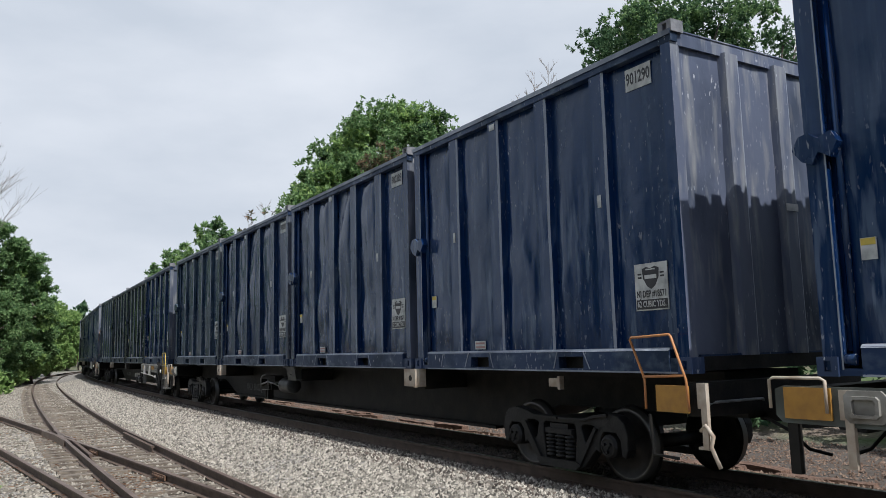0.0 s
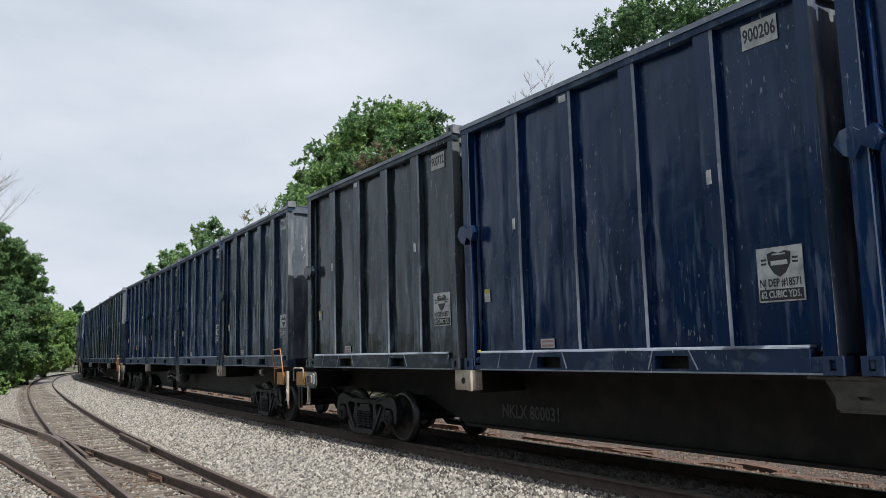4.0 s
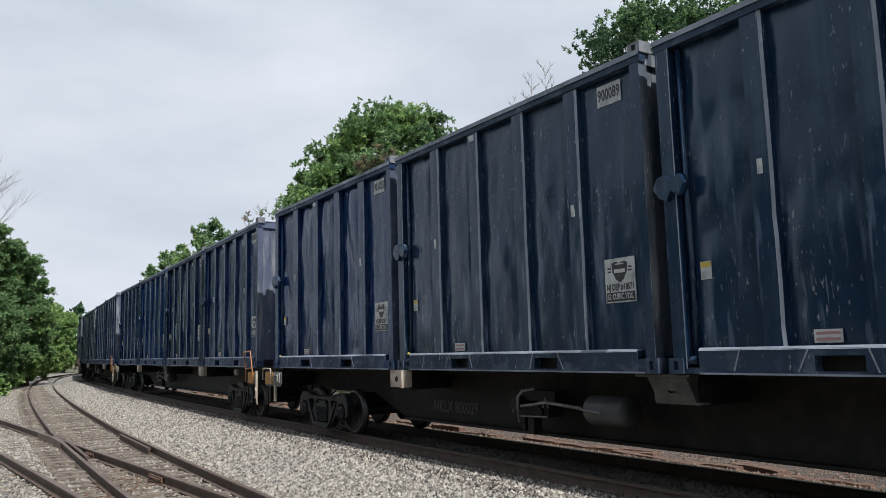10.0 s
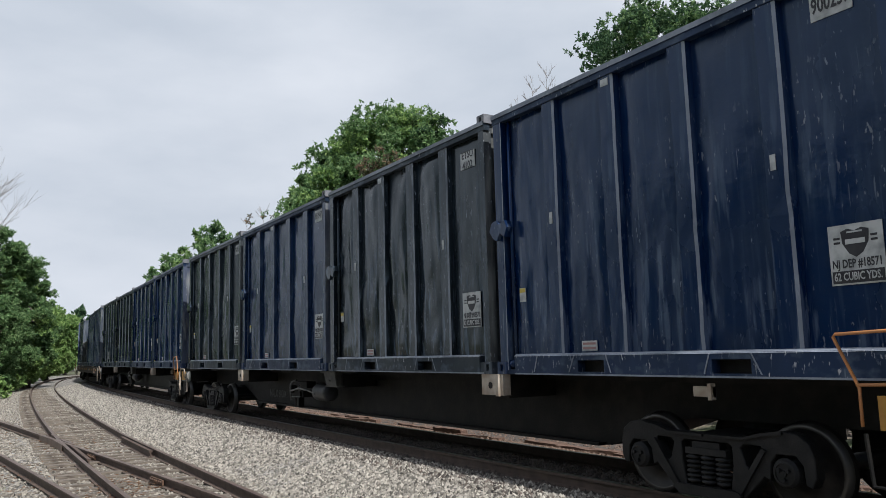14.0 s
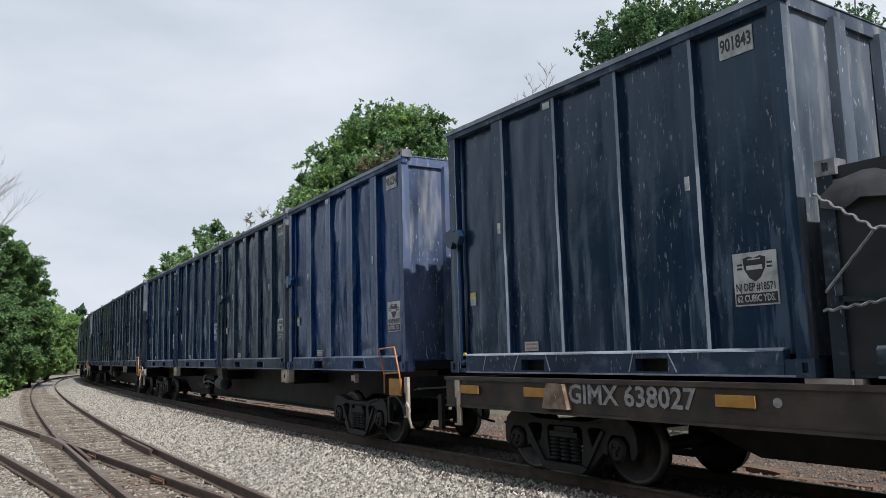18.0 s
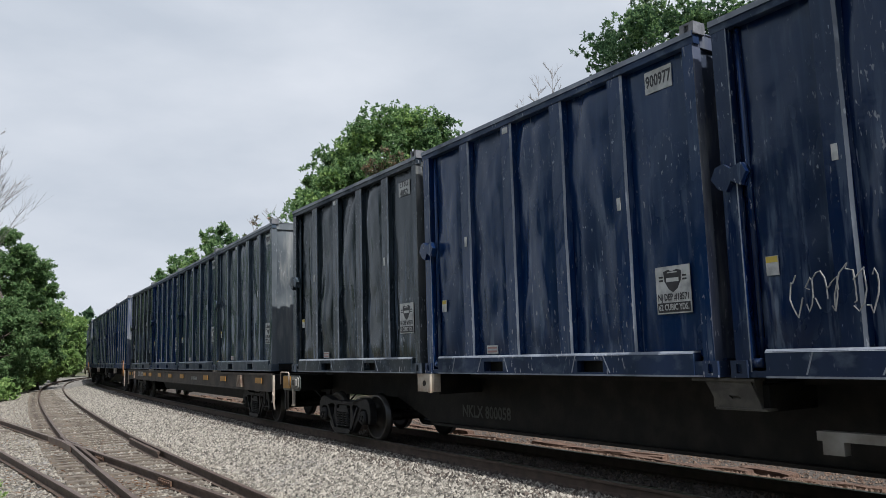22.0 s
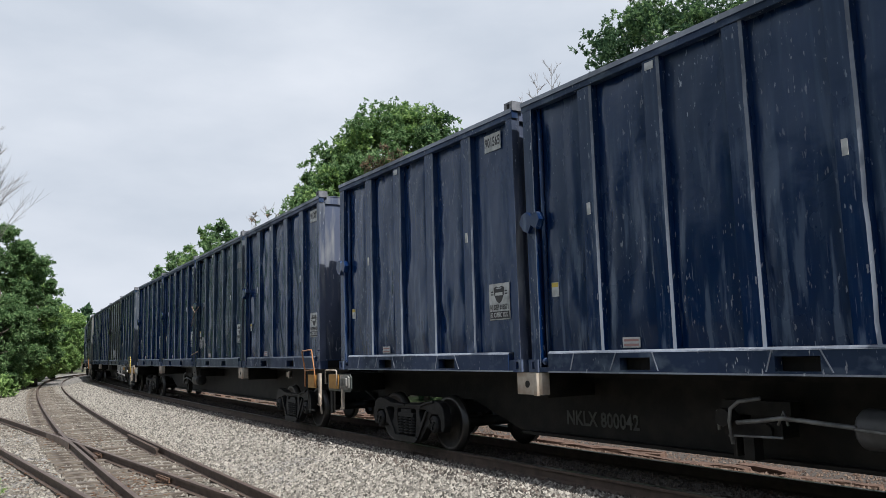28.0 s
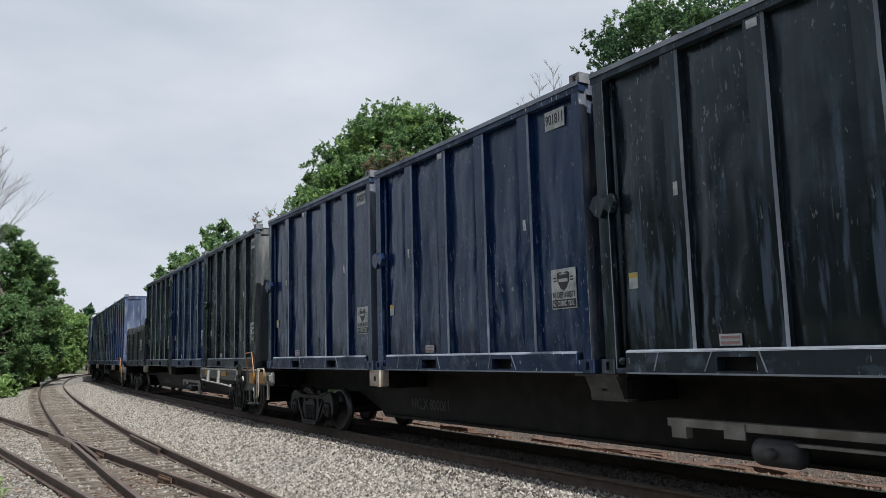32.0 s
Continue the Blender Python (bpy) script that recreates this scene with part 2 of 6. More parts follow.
M_TIE = mat("weathered_sleeper_wood", (0.06, 0.047, 0.037), 0.9, 0, (0.23, 0.192, 0.15), 3.0, stretch=(8, 1, 5), bump=0.5, bump_scale=10)
M_OLD_TIMBER = mat("rust_brown_timber", (0.075, 0.042, 0.028), 0.9, 0, (0.19, 0.115, 0.08), 4, stretch=(1, 8, 5), bump=0.5, bump_scale=12)
M_BARK = mat("bark", (0.06, 0.048, 0.038), 0.95, 0, (0.12, 0.10, 0.085), 8, stretch=(3, 3, 0.6), bump=0.5, bump_scale=12)
M_DEADWOOD = mat("bare_grey_twigs", (0.20, 0.18, 0.165), 0.95, 0, (0.30, 0.27, 0.25), 5)


def leaf_mat(name, a, b, c):
    m = bpy.data.materials.new(name)
    m.use_nodes = True
    n, l = m.node_tree.nodes, m.node_tree.links
    bs = n["Principled BSDF"]
    bs.inputs["Roughness"].default_value, bs.inputs["Specular IOR Level"].default_value = 0.8, 0.2
    geo, ra = n.new("ShaderNodeNewGeometry"), n.new("ShaderNodeValToRGB")
    ra.color_ramp.elements[0].color, ra.color_ramp.elements[1].color = (*a, 1), (*c, 1)
    e = ra.color_ramp.elements.new(0.55)
    e.color = (*b, 1)
    l.new(geo.outputs["Random Per Island"], ra.inputs[0])
    l.new(ra.outputs[0], bs.inputs["Base Color"])
    tr, mx = n.new("ShaderNodeBsdfTranslucent"), n.new("ShaderNodeMixShader")
    l.new(ra.outputs[0], tr.inputs["Color"])
    mx.inputs[0].default_value = 0.48
    l.new(bs.outputs[0], mx.inputs[1])
    l.new(tr.outputs[0], mx.inputs[2])
    l.new(mx.outputs[0], n["Material Output"].inputs["Surface"])
    return m


M_LEAF = leaf_mat("broad_leaves", (0.08, 0.15, 0.062), (0.17, 0.28, 0.112), (0.31, 0.43, 0.20))
M_LEAF_DARK = leaf_mat("dark_leaves", (0.036, 0.08, 0.042), (0.075, 0.14, 0.068), (0.14, 0.22, 0.11))
M_LEAF_LIGHT = leaf_mat("light_leaves", (0.125, 0.21, 0.07), (0.25, 0.38, 0.125), (0.42, 0.55, 0.20))
M_LEAF_RUST = leaf_mat("browned_leaves", (0.10, 0.115, 0.07), (0.17, 0.155, 0.10), (0.30, 0.19, 0.12))


def stone_mat(name, cols):
    m = bpy.data.materials.new(name)
    m.use_nodes = True
    n, l = m.node_tree.nodes, m.node_tree.links
    bs = n["Principled BSDF"]
    bs.inputs["Roughness"].default_value = 0.9
    geo, ra = n.new("ShaderNodeNewGeometry"), n.new("ShaderNodeValToRGB")
    ra.color_ramp.elements[0].color, ra.color_ramp.elements[1].color = (*cols[0], 1), (*cols[-1], 1)
    for i, c in enumerate(cols[1:-1]):
        ra.color_ramp.elements.new((i + 1) / (len(cols) - 1)).color = (*c, 1)
    l.new(geo.outputs["Random Per Island"], ra.inputs[0])
    l.new(ra.outputs[0], bs.inputs["Base Color"])
    return m


M_STONE = stone_mat("ballast_stones", [(0.052, 0.047, 0.040), (0.19, 0.173, 0.146), (0.32, 0.293, 0.248), (0.49, 0.446, 0.38)])
M_LITTER = leaf_mat("dead_leaves", (0.10, 0.05, 0.03), (0.22, 0.12, 0.07), (0.34, 0.22, 0.14))
M_SCRAP = mat("white_scrap", (0.62, 0.62, 0.60), 0.7, 0, (0.45, 0.45, 0.43), 12)
M_STONE_DUSTY = stone_mat("dusty_siding_stones", [(0.085, 0.075, 0.06), (0.19, 0.17, 0.138), (0.28, 0.252, 0.207), (0.40, 0.362, 0.30)])
# stained stones, their tones darkened further to stand for the train's shade
M_STONE_DARK = stone_mat("stained_shaded_stones", [(0.02, 0.017, 0.015), (0.07, 0.056, 0.047), (0.14, 0.11, 0.09), (0.05, 0.04, 0.034)])
M_STONE_RUST = stone_mat("rust_stained_stones", [(0.05, 0.034, 0.026), (0.15, 0.095, 0.066), (0.21, 0.15, 0.11), (0.10, 0.068, 0.05)])


def ground_mat():
    """Crushed stone near the tracks, grass and soil further off."""
    m = bpy.data.materials.new("ballast_and_soil")
    m.use_nodes = True
    n, l = m.node_tree.nodes, m.node_tree.links
    b = n["Principled BSDF"]
    b.inputs["Roughness"].default_value = 0.95
    co = n.new("ShaderNodeTexCoord")
    vo, no, at = n.new("ShaderNodeTexVoronoi"), n.new("ShaderNodeTexNoise"), n.new("ShaderNodeAttribute")
    vo.inputs["Scale"].default_value, no.inputs["Scale"].default_value, no.inputs["Detail"].default_value = 17.0, 0.5, 8.0
    at.attribute_name = "soil"
    l.new(co.outputs["Object"], vo.inputs["Vector"])
    l.new(co.outputs["Object"], no.inputs["Vector"])
    sep, ra, rb = n.new("ShaderNodeSeparateColor"), n.new("ShaderNodeValToRGB"), n.new("ShaderNodeValToRGB")
    l.new(vo.outputs["Color"], sep.inputs[0])
    l.new(sep.outputs[0], ra.inputs[0])
    ra.color_ramp.elements[0].color, ra.color_ramp.elements[1].color = (0.09, 0.083, 0.075, 1), (0.36, 0.335, 0.30, 1)
    l.new(no.outputs["Fac"], rb.inputs[0])
    rb.color_ramp.elements[0].position, rb.color_ramp.elements[1].position = 0.4, 0.6
    rb.color_ramp.elements[0].color, rb.color_ramp.elements[1].color = (0.16, 0.125, 0.095, 1), (0.065, 0.10, 0.03, 1)
    mx = n.new("ShaderNodeMix")
    mx.data_type = "RGBA"
    l.new(at.outputs["Fac"], mx.inputs[0])
    l.new(ra.outputs[0], mx.inputs[6])
    l.new(rb.outputs[0], mx.inputs[7])
    # dark brown stands for shade under the train and for rusty ground beyond
    dark_bed, mo = n.new("ShaderNodeAttribute"), n.new("ShaderNodeMix")
    dark_bed.attribute_name = "dark_bed"
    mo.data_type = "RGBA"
    l.new(dark_bed.outputs["Fac"], mo.inputs[0])
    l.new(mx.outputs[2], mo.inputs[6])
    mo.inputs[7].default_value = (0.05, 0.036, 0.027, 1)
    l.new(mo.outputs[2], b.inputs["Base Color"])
    bu = n.new("ShaderNodeBump")
    bu.inputs["Strength"].default_value, bu.inputs["Distance"].default_value = 0.7, 0.04
    bu.invert = True
    l.new(vo.outputs["Distance"], bu.inputs["Height"])
    l.new(bu.outputs[0], b.inputs["Normal"])
    return m


M_GROUND = ground_mat()


# ---- mesh helpers ----
def box(bm, x0, x1, y0, y1, z0, z1, taper=0.0, m=None):
    """An upright block; taper draws its top in along x."""
    v = [bm.verts.new(p) for p in ((x0, y0, z0), (x1, y0, z0), (x1, y1, z0), (x0, y1, z0), (x0 + taper, y0, z1), (x1 - taper, y0, z1), (x1 - taper, y1, z1), (x0 + taper, y1, z1))]
    if m is not None:
        for q in v:
            q.co = m @ q.co
    for f in ((3, 2, 1, 0), (4, 5, 6, 7), (0, 1, 5, 4), (1, 2, 6, 5), (2, 3, 7, 6), (3, 0, 4, 7)):
        bm.faces.new([v[i] for i in f])
    return v


def prism(bm, outline, y0, y1):
    """An outline in x and z, drawn out along y."""
    a, b = [bm.verts.new((x, y0, z)) for x, z in outline], [bm.verts.new((x, y1, z)) for x, z in outline]
    n = len(outline)
    bm.faces.new(a)
    bm.faces.new(b[::-1])
    for i in range(n):
        bm.faces.new((a[i], b[i], b[(i + 1) % n], a[(i + 1) % n]))


def lathe(bm, profile, axis="y", n=20, at=(0, 0, 0)):
    """A profile of (radius, along) spun round an axis."""
    rings = []
    for r, h in profile:
        ring = []
        for i in range(n):
            c, s = math.cos(2 * math.pi * i / n) * r, math.sin(2 * math.pi * i / n) * r
            p = {"y": (c, h, s), "x": (h, c, s), "z": (c, s, h)}[axis]
            ring.append(bm.verts.new((p[0] + at[0], p[1] + at[1], p[2] + at[2])))
        rings.append(ring)
    for a, b in zip(rings[:-1], rings[1:]):
        for i in range(n):
            bm.faces.new((a[i], a[(i + 1) % n], b[(i + 1) % n], b[i]))
    bm.faces.new(rings[0][::-1])
    bm.faces.new(rings[-1])


def tube(bm, pts, r, n=6):
    """A round bar along points."""
    pts = [Vector(p) for p in pts]
    rings = []
    for i, p in enumerate(pts):
        d = (pts[min(i + 1, len(pts) - 1)] - pts[max(i - 1, 0)]).normalized()
        u = d.cross(Vector((0.3, 0.9, 0.2)))
        u.normalize()
        w = d.cross(u)
        rad = r[i] if isinstance(r, (list, tuple)) else r
        rings.append([bm.verts.new(p + (u * math.cos(2 * math.pi * k / n) + w * math.sin(2 * math.pi * k / n)) * rad) for k in range(n)])
    for a, b in zip(rings[:-1], rings[1:]):
        for k in range(n):
            bm.faces.new((a[k], a[(k + 1) % n], b[(k + 1) % n], b[k]))
    bm.faces.new(rings[0][::-1])
    bm.faces.new(rings[-1])


def extrude_x(bm, outline, x0, x1):
    """An outline in y and z, drawn out along x."""
    a, b = [bm.verts.new((x0, y, z)) for y, z in outline], [bm.verts.new((x1, y, z)) for y, z in outline]
    n = len(outline)
    bm.faces.new(a)
    bm.faces.new(b[::-1])
    for i in range(n):
        bm.faces.new((a[i], b[i], b[(i + 1) % n], a[(i + 1) % n]))


def mesh_of(name, bm, material, smooth=False, bevel=0.0):
    if bevel:
        bmesh.ops.bevel(bm, geom=[e for e in bm.edges if e.calc_face_angle(0) > 0.7], offset=bevel, segments=1, affect="EDGES", clamp_overlap=True)
    bmesh.ops.recalc_face_normals(bm, faces=bm.faces)
    me = bpy.data.meshes.new(name)
    bm.to_mesh(me)
    bm.free()
    me.materials.append(material)
    if smooth:
        me.polygons.foreach_set("use_smooth", [True] * len(me.polygons))
    return me


def part(name, bm, material, parent, label="", smooth=False, bevel=0.0, at=None):
    """One mesh object under a thing or a part; bm may be a finished mesh."""
    me = bm if isinstance(bm, bpy.types.Mesh) else mesh_of(name, bm, material, smooth, bevel)
    ob = new(name, me)
    ob.parent = parent
    if at is not None:
        ob.matrix_basis = at if isinstance(at, Matrix) else Matrix.Translation(at)
    return tagged(ob, label)


def made(*calls):
    """A bmesh filled by calls of (function, arguments...)."""
    bm = bmesh.new()
    for f, *a in calls:
        f(bm, *a)
    return bm


LETTERS = {}


def letters(text, size, material, squeeze=1.0):
    """A flat mesh of lettering in the built-in font, standing in x and z, facing -y, centred."""
    key = (text, size, material.name, squeeze)
    if key not in LETTERS:
        cu = bpy.data.curves.new("lettering", "FONT")
        cu.body, cu.size, cu.align_x, cu.align_y, cu.extrude = text, size, "CENTER", "CENTER", 0.001
        cu.resolution_u, cu.offset = 2, size * 0.022
        ob = new("lettering", cu)
        me = bpy.data.meshes.new_from_object(ob.evaluated_get(bpy.context.evaluated_depsgraph_get()))
        bpy.data.objects.remove(ob)
        bpy.data.curves.remove(cu)
        me.transform(Matrix.Diagonal((squeeze, 1, 1, 1)))
        me.transform(pose(0, 0, 0, 90))
        me.materials.clear()
        me.materials.append(material)
        me.name = "lettering"
        LETTERS[key] = me
    return LETTERS[key]


# ---- what the train carries ----
# for each car from the front: wagon style, its reporting mark, and the paint of its four containers
TRAIN = [
    ("plain", "NKLX 800040", "nnnn"), ("plain", "NKLX 800027", "nnns"), ("white", "NKLX 800024", "nkkg"), ("white", "NKLX 800031", "nnnk"),
    ("plain", "NKLX 800035", "snnn"), ("plain", "NKLX 800051", "sdsn"), ("plain", "NKLX 800019", "bkks"), ("plain", "NKLX 800029", "mssn"),
    ("plain", "NKLX 800033", "nnbn"), ("plain", "NKLX 800044", "nnss"), ("plain", "NKLX 800041", "nknk"), ("plain", "NKLX 800047", "nnkk"),
    ("flat", "GIMX 638027", "sshs"), ("plain", "NKLX 800012", "bsnn"), ("plain", "NKLX 800036", "ssks"), ("white", "NKLX 800058", "kdnk"),
    ("flat", "GIMX 638001", "gsnc"), ("plain", "NKLX 800046", "ndds"), ("plain", "NKLX 800015", "sknn"), ("plain", "NKLX 800042", "nknn"),
    ("plain", "NKLX 800053", "nsnn"), ("white", "NKLX 800054", "smds"), ("white", "NKLX 800061", "mknn"), ("white", "NKLX 800021", "knkh"),
    ("plain", "NKLX 800038", "bnkn"), ("plain", "NKLX 800017", "nnkn"), ("plain", "NKLX 800055", "nknn"), ("plain", "NKLX 800060", "nnnk"),
]
NUMBERS = {(0, 3): "901107", (1, 0): "901290", (1, 1): "900385", (1, 3): "901004", (2, 1): "ETSU\n4346", (2, 2): "ETSU\n4410", (3, 0): "901801", (3, 3): "900712",
           (5, 2): "900516", (6, 3): "900766", (7, 2): "900089", (8, 1): "901787", (8, 3): "901642", (9, 2): "901443", (10, 0): "900237", (10, 1): "ETSU\n4102",
           (11, 3): "ETSU\n4327", (12, 0): "900447", (12, 1): "900050", (12, 3): "901843", (13, 2): "900236", (14, 3): "900799", (15, 2): "900977", (17, 2): "900363",
           (19, 3): "901565", (20, 1): "10024", (21, 0): "900226", (21, 3): "900931", (22, 2): "901811"}
# plates fixed higher or lower than the usual place
PLATE_LIFT = {(1, 3): 0.1, (6, 1): 0.12, (6, 3): -0.06, (7, 2): 0.13, (8, 0): 0.1, (8, 1): 0.1, (9, 2): 0.13, (10, 0): 0.12, (12, 0): 0.13, (13, 2): 0.13, (14, 3): -0.08, (16, 1): 0.15,
              (17, 0): 0.07, (17, 2): 0.2, (19, 3): 0.05, (21, 0): -0.1, (21, 3): -0.1, (22, 2): 0.13}
WRITING = {(6, 2): 1, (14, 1): 2, (15, 1): 3, (20, 1): 4, (21, 1): 2, (11, 3): 1, (19, 1): 3}



def number_boxes():
    """Every container's number, as read or in the fleet's series; the lettering is cut at once."""
    rng = random.Random(77)
    for n, (style, mark, paints) in enumerate(TRAIN):
        for j, code in enumerate(paints):
            free = str(rng.choice((900, 901)) * 1000 + rng.randrange(10, 999))
            if code in "km" and rng.random() < 0.4:
                free = "ETSU\n4%03d" % rng.randrange(100, 999)
            NUMBERS.setdefault((n, j), free)
            text = NUMBERS[(n, j)]
            letters(text, 0.22 if text == "10024" else 0.155 if "\n" in text else 0.19, M_STENCIL if text == "10024" else M_INK, 0.9 if text == "10024" else 0.86 if "\n" in text else 0.62)
        letters(mark, 0.26 if style == "flat" else 0.265, M_STENCIL if style == "flat" else M_OLDMARK, 0.85)


number_boxes()
letters("NJ DEP #18571", 0.108, M_INK, 0.66)
letters("62 CUBIC YDS.", 0.098, M_PLATE, 0.68)
letters("LT WT 63 000", 0.16, M_STENCIL, 0.85)
letters("BEFORE LOADING", 0.08, M_INK)
letters("2801", 0.2, M_STENCIL, 0.8)

# ---- the line of the main track ----
RAIL_Z = 0.435                      # top of the main rails
S_LOW, S_HIGH, S_STEP = -720.0, 640.0, 0.5


def bend(s):
    """Curvature of the main track at s metres along it, in the way the train runs."""
    if s > 40:
        return 0.0
    if s > 0:
        return 0.00235
    if s > -100:
        return 0.002352 + 9.26e-5 * s + 1.584e-6 * s * s
    if s > -190:
        return 0.0089
    return 0.0


def lay_line():
    n0 = int(round(-S_LOW / S_STEP))
    total = int(round((S_HIGH - S_LOW) / S_STEP)) + 1
    rows = np.zeros((total, 3))
    rows[n0] = (0.314 + 1.315 * 0.8487, 11.123 + 1.315 * 0.5288, -1.01352)
    for i in range(n0 + 1, total):
        x, y, h = rows[i - 1]
        m = h + bend((i - 0.75) * S_STEP + S_LOW) * S_STEP / 2
        rows[i] = (x + math.cos(m) * S_STEP, y + math.sin(m) * S_STEP, h + bend((i - 0.5) * S_STEP + S_LOW) * S_STEP)
    for i in range(n0 - 1, -1, -1):
        x, y, h = rows[i + 1]
        m = h - bend((i + 0.75) * S_STEP + S_LOW) * S_STEP / 2
        rows[i] = (x - math.cos(m) * S_STEP, y - math.sin(m) * S_STEP, h - bend((i + 0.5) * S_STEP + S_LOW) * S_STEP)
    return rows


LINE = lay_line()


def on_line(s, lateral=0.0):
    """Place and heading at s; lateral is positive on the far side from the viewer."""
    f = min(max((s - S_LOW) / S_STEP, 0), len(LINE) - 1.001)
    i = int(f)
    x, y, h = LINE[i] + (LINE[i + 1] - LINE[i]) * (f - i)
    return x - lateral * math.sin(h), y + lateral * math.cos(h), h


def siding_offset(s):
    """How far the passing siding lies from the main track."""
    return -(4.6 - 0.9 * min(max((-s - 12) / 60, 0), 1))


# ---- ground ----
def nearest_line(px, py):
    """For many points: s and lateral distance from the main track."""
    step = 4
    lx, ly, lh = LINE[::step, 0], LINE[::step, 1], LINE[::step, 2]
    s_out, d_out = np.zeros(len(px)), np.zeros(len(px))
    for a in range(0, len(px), 4000):
        qx, qy = px[a:a + 4000, None], py[a:a + 4000, None]
        i = ((qx - lx) ** 2 + (qy - ly) ** 2).argmin(1)
        ex, ey = px[a:a + 4000] - lx[i], py[a:a + 4000] - ly[i]
        h = lh[i]
        s_out[a:a + 4000] = S_LOW + i * step * S_STEP + ex * np.cos(h) + ey * np.sin(h)
        d_out[a:a + 4000] = -ex * np.sin(h) + ey * np.cos(h)
    return s_out, d_out


def bed_height(d):
    """Height of the trackbed at the lateral distance d from the main track."""
    near = np.interp(d, [-60, -16, -9, -3.75, -3.0, -1.75, -1.45, -0.98, -0.9, 1.75, 3.1, 7.0, 16.0, 60.0], [0.4, 0.25, -0.06, -0.03, 0.04, 0.25, 0.284, 0.284, 0.272, 0.25, 0.0, -0.05, 0.9, 1.6])
    return near


def spread(lo, hi, step, out):
    """Even steps between lo and hi, widening ones beyond, out to the horizon."""
    mid = list(np.arange(lo, hi + step / 2, step))
    a, w = [], step
    while (a[-1] if a else lo) > -out:
        w *= 1.35
        a.append((a[-1] if a else lo) - w)
    b, w = [], step
    while (b[-1] if b else hi) < out:
        w *= 1.35
        b.append((b[-1] if b else hi) + w)
    return np.array(a[::-1] + mid + b)


def build_ground():
    gx, gy = spread(-46, 18, 0.4, 3000), spread(-4, 74, 0.4, 3000)
    X, Y = np.meshgrid(gx, gy)
    px, py = X.ravel(), Y.ravel()
    s, d = nearest_line(px, py)
    z = bed_height(d)
    z += np.array([noise.noise((x * 0.9, y * 0.9, 0)) * 0.025 for x, y in zip(px, py)])
    z += np.clip(np.abs(d) - 20, 0, 40) * 0.004
    nx = len(gx)
    idx = np.arange(len(px)).reshape(len(gy), nx)
    faces = np.stack([idx[:-1, :-1], idx[:-1, 1:], idx[1:, 1:], idx[1:, :-1]], -1).reshape(-1, 4)
    me = bpy.data.meshes.new("ground")
    me.from_pydata(np.stack([px, py, z], 1).tolist(), [], faces.tolist())
    soil = np.clip(np.maximum((-d - 8.2) / 2.0, (d - 6.6) / 1.0), 0, 1)
    me.attributes.new("soil", "FLOAT", "POINT").data.foreach_set("value", soil.astype(np.float32))
    # dark bed: the train's shade as colour, and the rusty ground behind it
    dark_bed = np.clip(np.minimum(d + 1.15, 7.5 - d) / 0.4, 0, 1) * 0.85
    me.attributes.new("dark_bed", "FLOAT", "POINT").data.foreach_set("value", dark_bed.astype(np.float32))
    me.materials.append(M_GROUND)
    me.polygons.foreach_set("use_smooth", [True] * len(me.polygons))
    tagged(new("ground", me), "grey crushed-stone trackbed running out into grassy soil", "ground", kind="structure")


build_ground()


def scatter_stones(name, count, s_range, d_range, sizes, material, label, lift=0.0):
    rng = np.random.default_rng(len(name) + count)
    u = rng.random(count)
    s = s_range[1] - (s_range[1] - s_range[0]) * u ** 1.25
    d = rng.uniform(*d_range, count)
    P = np.array([on_line(a, b)[:2] for a, b in zip(s, d)])
    r = rng.uniform(*sizes, count) * (0.75 + 0.5 * rng.random(count))
    z = bed_height(d) + r * 0.12 + lift
    base = np.array([(1, 0, 0), (0, 1, 0), (-1, 0, 0), (0, -1, 0), (0, 0, 1.25)], float)
    V = base[None] * rng.uniform(0.55, 1.15, (count, 5, 3)) + rng.normal(0, 0.18, (count, 5, 3))
    V[:, :, 2] *= 0.75
    a = rng.uniform(0, 6.283, count)
    c, n = np.cos(a)[:, None], np.sin(a)[:, None]
    W = np.stack([V[:, :, 0] * c - V[:, :, 1] * n, V[:, :, 0] * n + V[:, :, 1] * c, V[:, :, 2]], -1) * r[:, None, None]
    W += np.stack([P[:, 0], P[:, 1], z], 1)[:, None]
    tri = np.array([(0, 1, 4), (1, 2, 4), (2, 3, 4), (3, 0, 4)])
    F = (np.arange(count)[:, None, None] * 5 + tri[None]).reshape(-1, 3)
    me = bpy.data.meshes.new(name)
    me.from_pydata(W.reshape(-1, 3).tolist(), [], F.tolist())
    me.materials.append(material)
    return tagged(new(name, me), label, "gravel", kind="stuff")


scatter_stones("ballast_gravel", 110000, (-58, 4.5), (-3.8, -0.98), (0.022, 0.042), M_STONE, "pale grey crushed-stone ballast on the track shoulder")
scatter_stones("siding_gravel", 140000, (-60, 4.5), (-15.0, -3.3), (0.018, 0.042), M_STONE_DUSTY, "dusty fine gravel round the siding sleepers", 0.008)
scatter_stones("stained_gravel", 34000, (-40, 8), (-1.75, 0.7), (0.021, 0.044), M_STONE_DARK, "stained ballast between and beside the main rails, coloured darker for the train's shade")
scatter_stones("rusty_gravel", 36000, (-34, 10), (0.5, 7.2), (0.018, 0.036), M_STONE_RUST, "rust-stained ballast beyond the near rail")


